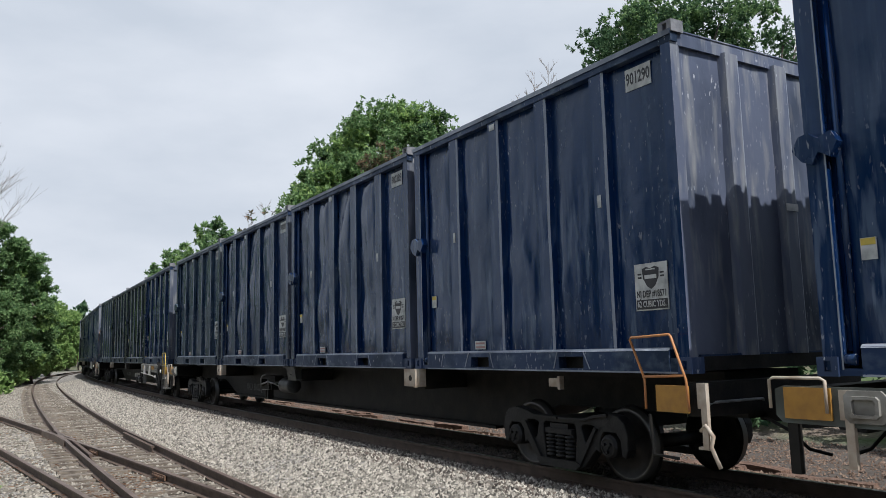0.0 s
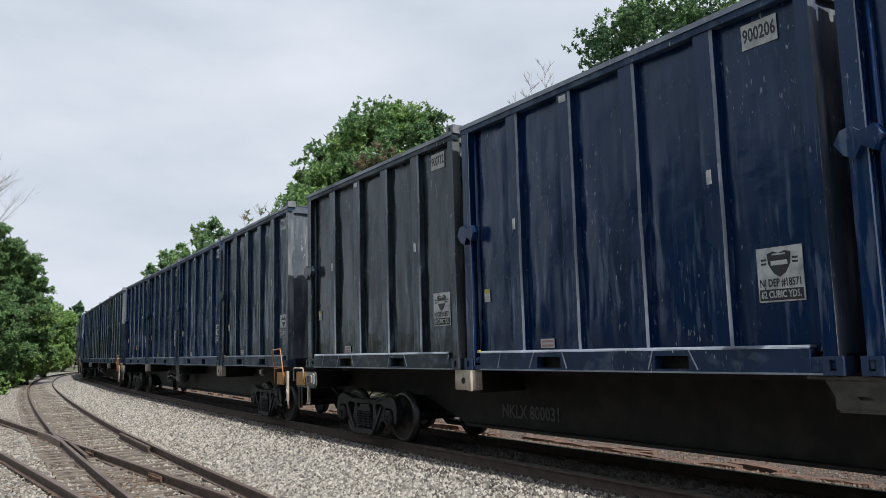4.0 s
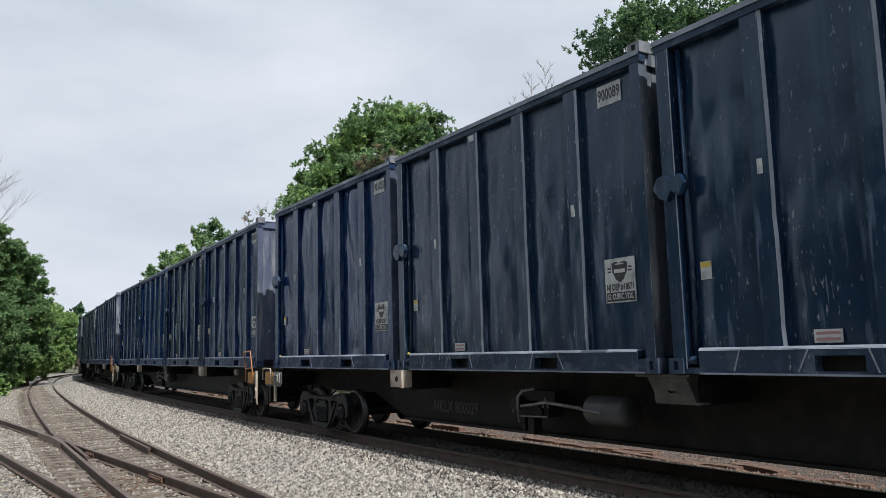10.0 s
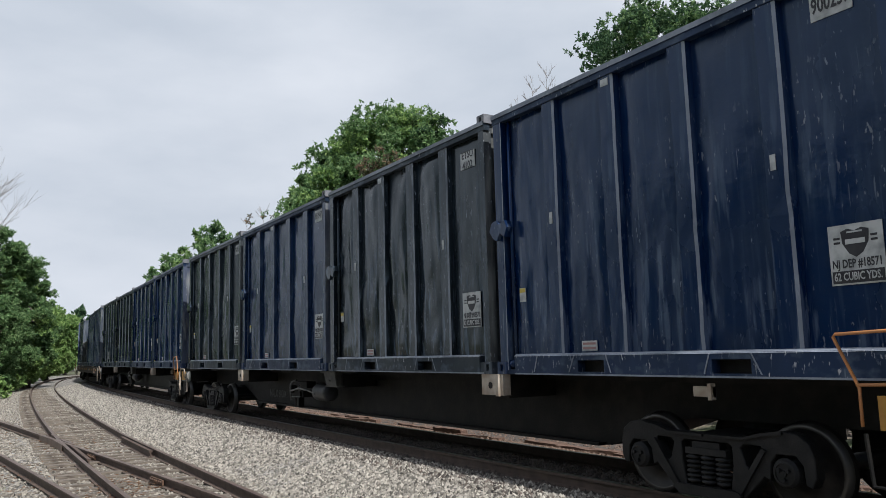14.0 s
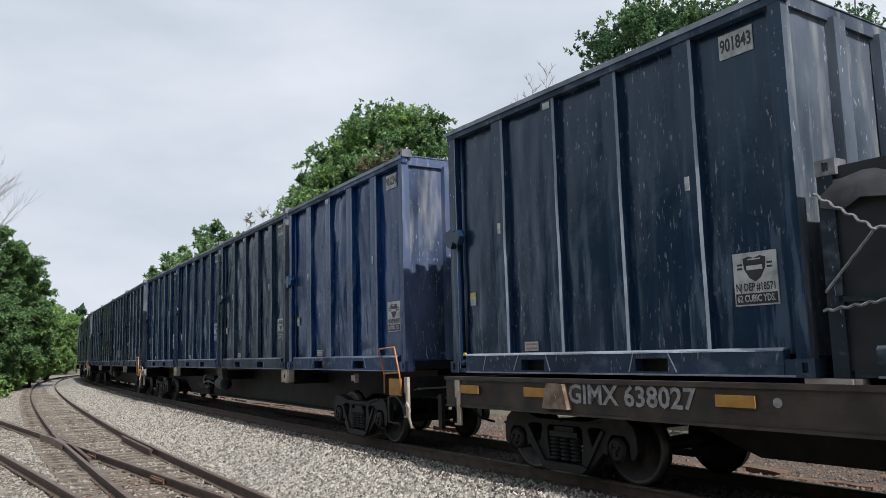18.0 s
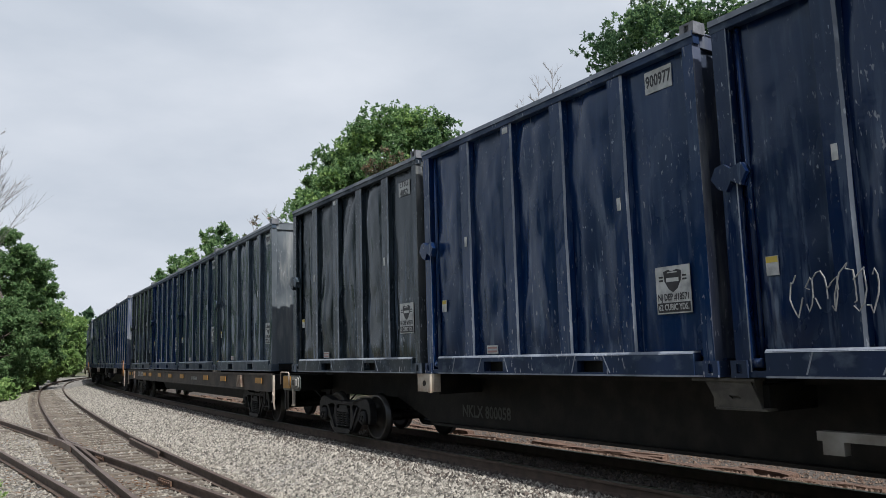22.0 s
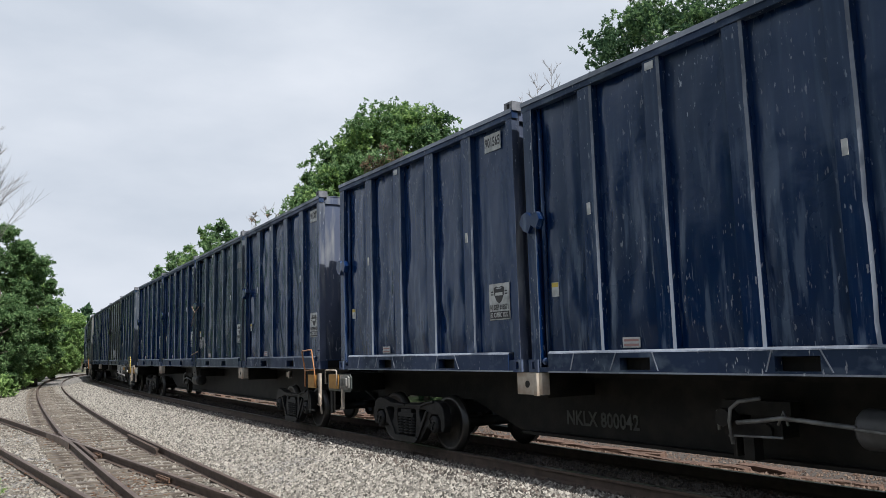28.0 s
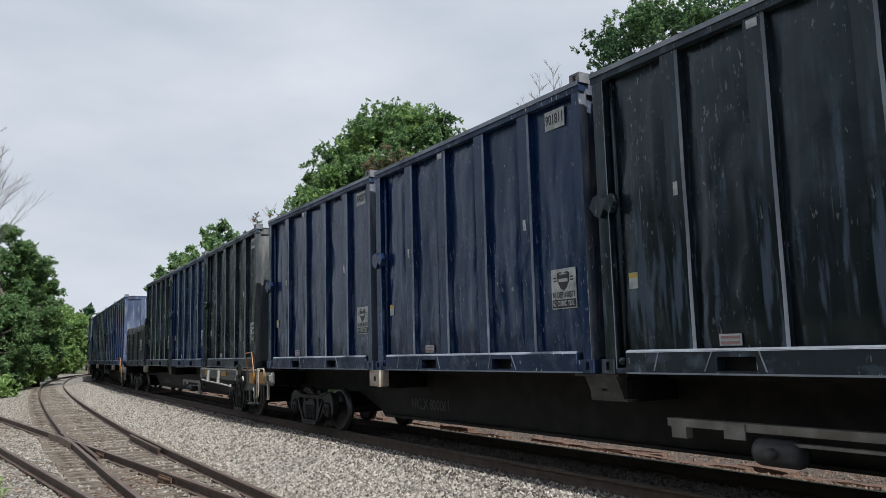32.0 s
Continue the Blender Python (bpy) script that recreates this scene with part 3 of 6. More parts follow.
# ---- rails and sleepers ----
RAIL_OUT = [(-0.07, 0), (0.07, 0), (0.07, 0.012), (0.012, 0.03), (0.012, 0.115), (0.036, 0.122), (0.036, 0.156), (0.03, 0.16), (-0.03, 0.16), (-0.036, 0.156), (-0.036, 0.122), (-0.012, 0.115), (-0.012, 0.03), (-0.07, 0.012)]


def rail_mesh(name, points, foot_z, top_material):
    """A rail of flat-bottomed section along points; the head's top is worn."""
    bm = bmesh.new()
    rings = []
    for i, p in enumerate(points):
        a, b = Vector(points[max(i - 1, 0)]), Vector(points[min(i + 1, len(points) - 1)])
        d = (b - a).normalized()
        side = Vector((-d.y, d.x))
        rings.append([bm.verts.new((p[0] + side.x * u, p[1] + side.y * u, foot_z + w)) for u, w in RAIL_OUT])
    n = len(RAIL_OUT)
    for a, b in zip(rings[:-1], rings[1:]):
        for i in range(n):
            f = bm.faces.new((a[i], b[i], b[(i + 1) % n], a[(i + 1) % n]))
            f.material_index = 1 if 6 <= i <= 8 else 0
    bm.faces.new(rings[0])
    bm.faces.new(rings[-1][::-1])
    me = mesh_of(name, bm, M_RAIL)
    me.materials.append(top_material)
    return me


def line_points(s0, s1, step, lateral):
    return [on_line(s, lateral(s) if callable(lateral) else lateral)[:2] for s in np.arange(s0, s1 + step / 2, step)]


main_track = tagged(new("main_track"), "curved main railway track of worn steel rails on wooden sleepers", "railway track", kind="structure")
for off in (-0.7525, 0.7525):
    part("rail", rail_mesh("rail", line_points(-700, 620, 2.0, off), RAIL_Z - 0.16, M_SHINE), None, main_track)

siding = tagged(new("siding_track"), "rusty siding track curving beside the main line on weathered sleepers", "railway track", kind="structure")
for off in (-0.7525, 0.7525):
    part("rail", rail_mesh("rail", line_points(-190, 60, 1.0, lambda s: siding_offset(s) + off), 0.0, M_RAILTOP), None, siding)

# the spur leaves the siding by a turnout: nearly straight rails across it
SPUR_WAY = Vector((math.cos(radians(127.0)), math.sin(radians(127.0))))
SPUR_FROM = Vector((-2.62, 10.3))
SPUR_SIDE = Vector((-SPUR_WAY.y, SPUR_WAY.x))
spur = tagged(new("spur_track"), "rusty spur track leaving the siding through a turnout", "railway track", kind="structure")


def spur_points(lateral, u0, u1):
    return [tuple(SPUR_FROM + SPUR_WAY * u + SPUR_SIDE * (lateral + 0.00035 * max(u, 0) ** 2)) for u in np.arange(u0, u1, 1.0)]


part("rail", rail_mesh("rail", spur_points(0.0, -5, 60), 0.002, M_RAILTOP), None, spur)
part("rail", rail_mesh("rail", spur_points(1.505, -5, 60), 0.002, M_RAILTOP), None, spur)

TIE_MESHES = []
for k in range(4):
    bm = bmesh.new()
    box(bm, -0.115, 0.115, -1.3, 1.3, -0.16, 0.0, 0.006)
    bmesh.ops.subdivide_edges(bm, edges=[e for e in bm.edges if abs(e.verts[0].co.y - e.verts[1].co.y) > 1], cuts=7)
    for v in bm.verts:
        v.co.x += noise.noise(Vector((v.co.y * 2, k * 7.1, v.co.x * 9))) * 0.022
        v.co.z += noise.noise(Vector((v.co.y * 1.5, 3 + k * 5.3, v.co.x * 9))) * 0.02
    TIE_MESHES.append(mesh_of("sleeper", bm, M_TIE))


def lay_ties(parent, s0, s1, lateral, z, step=0.55):
    rng = random.Random(int(abs(s0) * 10 + z * 100))
    s = s0
    while s < s1:
        x, y, h = on_line(s, lateral(s) if callable(lateral) else lateral)
        m = pose(x, y, z + rng.uniform(-0.018, 0.016), rng.uniform(-0.6, 0.6), 0, math.degrees(h) + rng.uniform(-2.2, 2.2))
        part("sleeper", rng.choice(TIE_MESHES), None, parent, at=m)
        s += step + rng.uniform(-0.05, 0.05)


lay_ties(siding, -58, 15, siding_offset, 0.004)
lay_ties(main_track, -25, 14, 0.0, RAIL_Z - 0.19)
rng = random.Random(5)
for u in np.arange(1.0, 40, 0.55):
    p = SPUR_FROM + SPUR_WAY * u + SPUR_SIDE * (0.7525 + 0.00035 * u * u)
    m = pose(p.x, p.y, rng.uniform(-0.075, -0.025) if u < 17 else rng.uniform(-0.03, -0.01), 0, 0, 127 + rng.uniform(-1.5, 1.5))
    part("sleeper", rng.choice(TIE_MESHES), None, spur, at=m)


def turnout_parts():
    """Frog casting, guard rail, heel blocks and joint bars of the turnout."""
    for u, lat, lab in ((3.3, 0.0, "bolted rail joint bar"), (7.6, 0.0, "bolted rail joint bar"), (1.4, 1.505, "bolted rail joint bar")):
        p = SPUR_FROM + SPUR_WAY * u + SPUR_SIDE * (lat + 0.05)
        bm = made((box, -0.32, 0.32, -0.014, 0.014, 0.035, 0.115))
        for i in range(6):
            lathe(bm, [(0.022, 0.0), (0.022, 0.035)], "y", 6, (-0.26 + i * 0.105, 0.0, 0.078))
        part("joint_bar", bm, M_RUST, spur, lab, at=pose(p.x, p.y, 0, 0, 0, 127))
    frog = SPUR_FROM + SPUR_WAY * 11.25
    bm = bmesh.new()
    for sx, lat, ang in ((-0.7, -0.085, 1.5), (-0.7, 0.085, -1.5), (0.75, -0.1, -2.5), (0.75, 0.1, 2.5)):
        box(bm, -0.8, 0.8, -0.03, 0.03, 0.0, 0.158, m=Matrix.Translation((sx, lat, 0)) @ pose(0, 0, 0, 0, 0, ang))
    box(bm, -0.6, 0.9, -0.09, 0.09, 0.0, 0.10)
    part("frog", bm, M_RAILTOP, spur, "worn cast turnout frog", at=pose(frog.x, frog.y, 0.003, 0, 0, 125))
    for s0, lat in ((-9.6, 0.62), (-9.0, -0.62)):
        pts = line_points(s0 - 1.8, s0 + 1.8, 0.6, lambda s: siding_offset(s) + lat)
        part("guard_rail", rail_mesh("guard_rail", pts, 0.0, M_RAIL), None, siding, "rusty guard rail")


turnout_parts()


def old_timber():
    """Split and broken sleepers thrown down beyond the far rail."""
    rng = random.Random(41)
    for k in range(34):
        s, d, ln = -30 + k * 1.15 + rng.uniform(-0.5, 0.5), rng.uniform(1.75, 3.3), rng.uniform(0.7, 2.4)
        x, y, h = on_line(s, d)
        bm = made((box, -ln / 2, ln / 2, -rng.uniform(0.05, 0.12), rng.uniform(0.05, 0.11), 0.0, rng.uniform(0.05, 0.13), rng.uniform(0.0, 0.06)))
        bmesh.ops.subdivide_edges(bm, edges=[e for e in bm.edges if e.calc_length() > 0.5], cuts=6)
        for v in bm.verts:
            v.co += Vector((0, noise.noise(v.co * 3 + Vector((k, 0, 0))), noise.noise(v.co * 3 + Vector((0, k, 5))))) * 0.03
        ob = new("discarded_sleeper", mesh_of("discarded_sleeper", bm, M_OLD_TIMBER))
        ob.matrix_world = pose(x, y, float(bed_height(d)) - 0.015, rng.uniform(-3, 3), 0, math.degrees(h) + rng.uniform(-14, 14))
        tagged(ob, "split rust-brown discarded sleeper lying on the ballast", "timber", "discarded sleepers")


old_timber()


# ---- trees ----
def leaf_mesh(name, clumps, leaves, size, material, seed):
    """Leaves in tufts at the twig ends, the tufts in clumps: each leaf two triangles, folded along its rib."""
    rng = np.random.default_rng(seed)
    C, R = np.array([c[:3] for c in clumps]), np.array([c[3] for c in clumps])
    tufts = max(leaves // 11, 4)
    k = rng.integers(0, len(C), tufts)
    d = rng.normal(0, 1, (tufts, 3))
    d /= np.linalg.norm(d, axis=1)[:, None]
    T = C[k] + d * (R[k] * rng.random(tufts) ** 0.45)[:, None] * np.array([1, 1, 0.72])
    a = rng.normal(0, 1, (leaves, 3)) + np.array([0, 0, -0.15])
    a /= np.linalg.norm(a, axis=1)[:, None]
    P = T[rng.integers(0, tufts, leaves)] + a * size * rng.uniform(0.5, 1.5, leaves)[:, None]
    b = np.cross(a, rng.normal(0, 0.7, (leaves, 3)) + np.array([0, 0, 1.0]))
    b /= np.linalg.norm(b, axis=1)[:, None] + 1e-9
    c = np.cross(a, b)
    z = size * rng.uniform(0.6, 1.3, leaves)[:, None]
    V = np.stack([P - a * z, P + b * z * 0.5 + c * z * 0.2, P + a * z, P - b * z * 0.5 + c * z * 0.2], 1)
    F = np.arange(leaves)[:, None, None] * 4 + np.array([(0, 1, 2), (0, 2, 3)])[None]
    me = bpy.data.meshes.new(name)
    me.from_pydata(V.reshape(-1, 3).tolist(), [], F.reshape(-1, 3).tolist())
    me.materials.append(material)
    return me


def crown_clumps(rng, rx, z0, z1, count, clump):
    """Clump centres over the skin and body of an uneven crown."""
    out = []
    for _ in range(count):
        u, v = rng.uniform(0, 2 * math.pi), rng.uniform(-1, 1)
        r = math.sqrt(max(1 - v * v, 0.02)) * rx * (0.35 + 0.75 * rng.random() ** 0.5)
        r *= 0.85 + 0.4 * noise.noise(Vector((math.cos(u) * 1.7, math.sin(u) * 1.7, v * 2 + rx)))
        z = (z0 + z1) / 2 + v * (z1 - z0) / 2 * (0.86 + 0.2 * noise.noise(Vector((math.cos(u) * 2, math.sin(u) * 2, v + 9))))
        out.append((math.cos(u) * r, math.sin(u) * r, z, clump * rng.uniform(0.6, 1.35)))
    return out


def tree(x, y, z, height, rx, low, label, seed, leaves=9000, size=0.26, mat1=None, mat2=None, name="tree", limbs=7):
    """Tapered trunk, limbs to the clumps, and a crown of leaves in two tones."""
    rng = random.Random(seed)
    t = tagged(new(name), label, "tree" if name == "tree" else "shrub")
    t.location = (x, y, z)
    clumps = crown_clumps(rng, rx, height * low, height, int(90 + rx * 12), rx * 0.20)
    r0 = 0.025 * height + 0.04
    lean = (rng.uniform(-0.05, 0.05) * height, rng.uniform(-0.05, 0.05) * height)
    trunk = [(lean[0] * f * f, lean[1] * f * f, height * 0.82 * f) for f in (0, 0.12, 0.3, 0.5, 0.7, 0.88, 1)]
    part("trunk", made((tube, [(0, 0, -0.4)] + trunk, [r0 * 1.5, r0 * 1.25, r0, r0 * 0.85, r0 * 0.65, r0 * 0.45, r0 * 0.28, r0 * 0.1], 9)), M_BARK, t, smooth=True)
    for c in rng.sample(clumps, limbs):
        f = rng.uniform(0.35, 0.85)
        p = Vector((lean[0] * f * f, lean[1] * f * f, height * 0.82 * f * 0.9))
        q = Vector(c[:3])
        mid = p.lerp(q, 0.5) + Vector((0, 0, -0.06 * (q - p).length))
        part("limb", made((tube, [p, mid, q], [r0 * 0.38, r0 * 0.22, r0 * 0.06], 6)), M_BARK, t, smooth=True)
    half = len(clumps) * 2 // 3
    part("crown", leaf_mesh("crown", clumps, int(leaves * 0.72), size, mat1 or M_LEAF, seed), None, t)
    if limbs:
        part("crown", leaf_mesh("crown", clumps[half:], int(leaves * 0.28), size, mat2 or M_LEAF_LIGHT, seed + 50), None, t)
    return t


def bare_tree(x, y, z, height, spread_, seed, label):
    rng = random.Random(seed)
    t = tagged(new("bare_tree"), label, "tree")
    t.location = (x, y, z)
    part("trunk", made((tube, [(0, 0, -0.3), (0.1, 0, height * 0.4), (-0.1, 0.1, height * 0.75), (0.1, 0, height * 0.98)], [0.12, 0.07, 0.03, 0.006], 7)), M_DEADWOOD, t)
    for i in range(26):
        f = rng.uniform(0.55, 0.97)
        u = rng.uniform(0, 6.28)
        ln = spread_ * (1.2 - f) * rng.uniform(1.0, 2.0)
        p = Vector((0, 0, height * f))
        d = Vector((math.cos(u), math.sin(u), rng.uniform(0.7, 1.6))).normalized()
        bm = bmesh.new()
        q = p + d * ln
        tube(bm, [p, p.lerp(q, 0.5) + Vector((0, 0, 0.1)), q], [0.018, 0.012, 0.005], 5)
        for _ in range(9):
            g = rng.uniform(0.3, 0.95)
            e = p.lerp(q, g)
            w = (d + Vector((rng.uniform(-0.8, 0.8), rng.uniform(-0.8, 0.8), rng.uniform(-0.1, 0.9)))).normalized() * ln * rng.uniform(0.2, 0.5)
            tube(bm, [e, e + w * 0.5, e + w], [0.010, 0.007, 0.004], 4)
        part("branch", bm, M_DEADWOOD, t)


def seen(px, dist):
    """Ground place in a direction off the camera's first axis, dist metres ahead."""
    return (px - 784) / 1372 * dist, dist


def top_z(px, py, dist):
    return EYE[2] + (617 + (784 - px) * 0.0242 - py) / 1372 * dist


BROAD = "broad-leaved tree in full green summer leaf behind the railway"
for px, py, width, dist, low, n, kind, lab in (
        (690, 166, 290, 58, 0.12, 34000, "mid", BROAD), (784, 182, 165, 56, 0.15, 10000, "deep", BROAD), (588, 226, 150, 62, 0.1, 15000, "deep", BROAD), (538, 296, 94, 63, 0.1, 8000, "mid", BROAD), (650, 198, 150, 60, 0.12, 10000, "deep", BROAD), (752, 182, 150, 57, 0.12, 10000, "mid", BROAD),
        (690, 252, 130, 48, 0.5, 4200, "rust", "tree with a browning patch of leaves among green ones"),
        (388, 382, 96, 104, 0.1, 6000, "deep", BROAD), (352, 402, 84, 108, 0.1, 5000, "mid", BROAD), (312, 438, 76, 118, 0.1, 5000, "deep", BROAD), (276, 462, 50, 128, 0.1, 3500, "deep", BROAD),
        (462, 356, 90, 88, 0.3, 420, "rust", "thin-leaved grey small tree behind the railway"),
        (846, 212, 130, 52, 0.1, 8000, "mid", BROAD), (905, 196, 170, 50, 0.08, 11000, "dark", BROAD), (1010, 168, 150, 47, 0.0, 16000, "dark", BROAD), (1100, 120, 170, 42, 0.0, 16000, "dark", BROAD),
        (1190, -36, 330, 38, 0.3, 26000, "dark", BROAD), (1360, -60, 260, 37, 0.1, 13000, "dark", BROAD),
        (1560, -40, 260, 34, 0.1, 9000, "dark", BROAD), (1240, 160, 220, 36, 0.0, 9000, "dark", BROAD), (1420, 120, 240, 32, 0.0, 9000, "mid", BROAD)):
    x, y = seen(px, dist)
    h = top_z(px, py, dist)
    m1, m2 = {"mid": (M_LEAF, M_LEAF_LIGHT), "deep": (M_LEAF, M_LEAF_DARK), "dark": (M_LEAF_DARK, M_LEAF), "light": (M_LEAF, M_LEAF_LIGHT), "rust": (M_LEAF_RUST, M_LEAF)}[kind]
    tree(x, y, 0.1, h, width * 0.6 / 1372 * dist, low, lab, int(px + py + 3), int(n * (2.6 if px < 1000 or py < 0 else 1.4)), 0.0021 * dist + 0.02, m1, m2, limbs=16 if py < 0 else 7)
LEFT = "dense green trackside tree overhanging the siding"
for px, py, width, dist, low, n, kind in (
        (-10, 388, 150, 58, 0.0, 15000, "dark"), (-130, 340, 220, 50, 0.0, 9000, "dark"), (40, 470, 95, 66, 0.0, 9000, "mid"), (92, 532, 84, 90, 0.0, 9000, "light"),
        (60, 556, 90, 78, 0.0, 8000, "light"), (125, 566, 40, 118, 0.0, 4000, "mid"), (18, 600, 80, 62, 0.0, 6000, "light"), (16, 430, 90, 62, 0.0, 9000, "mid"), (58, 448, 74, 64, 0.0, 7000, "dark"), (-20, 520, 110, 54, 0.0, 7000, "dark")):
    x, y = seen(px, dist)
    m1, m2 = {"mid": (M_LEAF_LIGHT, M_LEAF), "dark": (M_LEAF, M_LEAF), "light": (M_LEAF_LIGHT, M_LEAF_LIGHT)}[kind]
    tree(x, y, 0.1, top_z(px, py, dist), width * 0.62 / 1372 * dist, low, LEFT, int(px + py + 900), int(n * 4.0), 0.0017 * dist + 0.02, m1, m2)
for px, py, dist, sp in ((988, 84, 54, 2.4), (962, 104, 54, 2.0), (932, 140, 55, 2.2), (-34, 215, 57, 3.4), (140, 552, 150, 3.0), (440, 372, 90, 2.5), (470, 356, 88, 3.0), (-22, 250, 56, 3.6)):
    x, y = seen(px, dist)
    bare_tree(x, y, 0.1, top_z(px, py, dist), sp, int(px), "leafless grey tree standing among the green ones")
for k in range(24):
    rng = random.Random(300 + k)
    x, y = on_line(-46 + k * 3.1, 8.6 + rng.uniform(-0.6, 1.6))[:2]
    tree(x, y, 0.0, rng.uniform(3.2, 4.8), rng.uniform(1.8, 2.5), 0.0, "low green brush along the far side of the track", 320 + k, 3600, 0.12, M_LEAF_DARK, M_LEAF_DARK, name="shrub", limbs=0)
for k, (px, dist) in enumerate(((-30, 45), (4, 57))):
    x, y = seen(px, dist)
    tree(x, y, 0.0, 0.8 + 0.008 * dist, 1.4 + 0.01 * dist, 0.0, "low weeds and brush at the foot of the trees", 430 + k, 3200, 0.0030 * dist, M_LEAF_LIGHT, M_LEAF, name="shrub", limbs=0)
# a filled-in wood on both sides closes the place
for k in range(44):
    rng = random.Random(700 + k)
    if k < 16:
        x, y = on_line(-70 - k * 14, 13 + rng.uniform(0, 8))[:2] if k < 8 else on_line(-60 - (k - 8) * 20, -17 - rng.uniform(0, 8))[:2]
    elif k < 26:
        x, y = on_line(20 + (k - 16) * 13, 16 + rng.uniform(0, 6))[:2]
    else:
        x, y = on_line(-16 + (k - 26) * 6.0, -24 - rng.uniform(0, 5))[:2]
    # the last row, unseen behind the camera, is added to darken the containers' reflections
    low = k >= 26
    tree(x, y, 0.3, rng.uniform(8.6, 11.4) if low else rng.uniform(9, 14), rng.uniform(4, 5.5) if low else rng.uniform(4, 6), 0.0 if low else 0.02, "green tree of the wood filled in along the railway", 800 + k, 2400, 0.55, rng.choice([M_LEAF, M_LEAF_DARK]), M_LEAF, limbs=0)


# ---- weeds and litter by the siding ----
def weed(x, y, z, height, spread_, seed, label):
    """A tuft of arching blades with a few broad leaves."""
    rng = random.Random(seed)
    t = tagged(new("weed_tuft"), label, "weed")
    t.location = (x, y, z)
    V, F = [], []
    for _ in range(130):
        u, ln = rng.uniform(0, 6.283), rng.uniform(0.4, 1.0) * height
        out, w = rng.uniform(0.2, 0.9) * spread_, rng.uniform(0.004, 0.009)
        bx, by = rng.uniform(-0.3, 0.3) * spread_, rng.uniform(-0.3, 0.3) * spread_
        k = len(V)
        for f in (0, 0.5, 1):
            px, py, pz = bx + math.cos(u) * out * f * f, by + math.sin(u) * out * f * f, ln * (f - 0.25 * f * f)
            ww = w * (1 - 0.85 * f)
            V += [(px - math.sin(u) * ww, py + math.cos(u) * ww, pz), (px + math.sin(u) * ww, py - math.cos(u) * ww, pz)]
        F += [(k, k + 1, k + 3, k + 2), (k + 2, k + 3, k + 5, k + 4)]
    me = bpy.data.meshes.new("blades")
    me.from_pydata(V, [], F)
    me.materials.append(M_LEAF_LIGHT)
    part("blades", me, None, t)
    part("leaves", leaf_mesh("leaves", [(rng.uniform(-1, 1) * spread_ * 0.6, rng.uniform(-1, 1) * spread_ * 0.6, height * rng.uniform(0.3, 0.6), spread_ * 0.4) for _ in range(6)], 120, 0.035, M_LEAF_LIGHT, seed), None, t)


for k, (x, y, h, sp) in enumerate(((-6.9, 11.9, 0.34, 0.34), (-7.3, 12.3, 0.42, 0.4), (-7.7, 13.0, 0.3, 0.35), (-12.9, 20.2, 0.35, 0.4), (-17.0, 26.5, 0.5, 0.5), (-20.5, 31.5, 0.5, 0.5), (-23.5, 37.0, 0.6, 0.6), (-26.0, 43.0, 0.7, 0.7), (-28.0, 47.5, 0.8, 0.8))):
    weed(x, y, -0.05, h, sp, 60 + k, "tuft of green weeds growing in the gravel")


def litter():
    """Dead leaves blown between the siding's rails, and a few pale scraps."""
    rng = np.random.default_rng(9)
    V, F = [], []
    for cs, cd, n, r in ((-4.2, -5.0, 150, 0.5), (-3.0, -5.6, 200, 0.6), (-6.5, -6.6, 120, 0.7), (-11, -4.9, 90, 0.9), (-14, -7.5, 140, 1.6), (-20, -7, 120, 2)):
        for _ in range(n):
            s, d = cs + rng.normal() * r * 1.5, cd + rng.normal() * r * 0.6
            x, y, _h = on_line(s, d)
            a, z, q = rng.uniform(0, 6.28), rng.uniform(0.02, 0.045), rng.uniform(0.02, 0.05)
            k = len(V)
            for u, v, w in ((-1, 0, 0), (0, 0.5, 0.3), (1, 0, 0), (0, -0.5, 0.3)):
                V.append((x + (u * math.cos(a) - v * math.sin(a)) * q, y + (u * math.sin(a) + v * math.cos(a)) * q, z + w * q))
            F += [(k, k + 1, k + 2), (k, k + 2, k + 3)]
    me = bpy.data.meshes.new("leaf_litter")
    me.from_pydata(V, [], F)
    me.materials.append(M_LITTER)
    tagged(new("leaf_litter", me), "brown dead leaves lying between the siding rails", "leaves", kind="stuff")
    for s, d, size, lab in ((-8.2, -4.75, 0.19, "flattened scrap of white paper between the rails"), (-10.6, -6.35, 0.08, "white scrap lying in the gravel"), (-13.2, -7.3, 0.07, "white scrap lying in the gravel")):
        x, y, h = on_line(s, d)
        bm = bmesh.new()
        grid = [[bm.verts.new(((i / 4 - 0.5) * size, (j / 3 - 0.5) * size * 0.55, 0.035 + 0.02 * noise.noise(Vector((i * 0.9, j * 0.9, s))))) for i in range(5)] for j in range(4)]
        for a, b in zip(grid[:-1], grid[1:]):
            for i in range(4):
                bm.faces.new((a[i], a[i + 1], b[i + 1], b[i]))
        ob = new("paper_scrap", mesh_of("paper_scrap", bm, M_SCRAP))
        ob.matrix_world = pose(x, y, 0.0, 0, 0, math.degrees(h) + 20)
        tagged(ob, lab, "litter")


litter()


# ---- containers ----
CL, CW, CH = 5.53, 2.60, 3.55       # length, width, height
DECK, BAY = 1.275, 1.048            # deck over the rail; distance of the posts
SOFT = (0.65, 1.15, 0.45, 0.9, 0.55, 1.3)     # how battered each kind of side is


def box_place(n, j):
    """Where container j stands along car n."""
    return 8.34 - j * 5.56 if n == 16 else 8.54 - j * 5.69


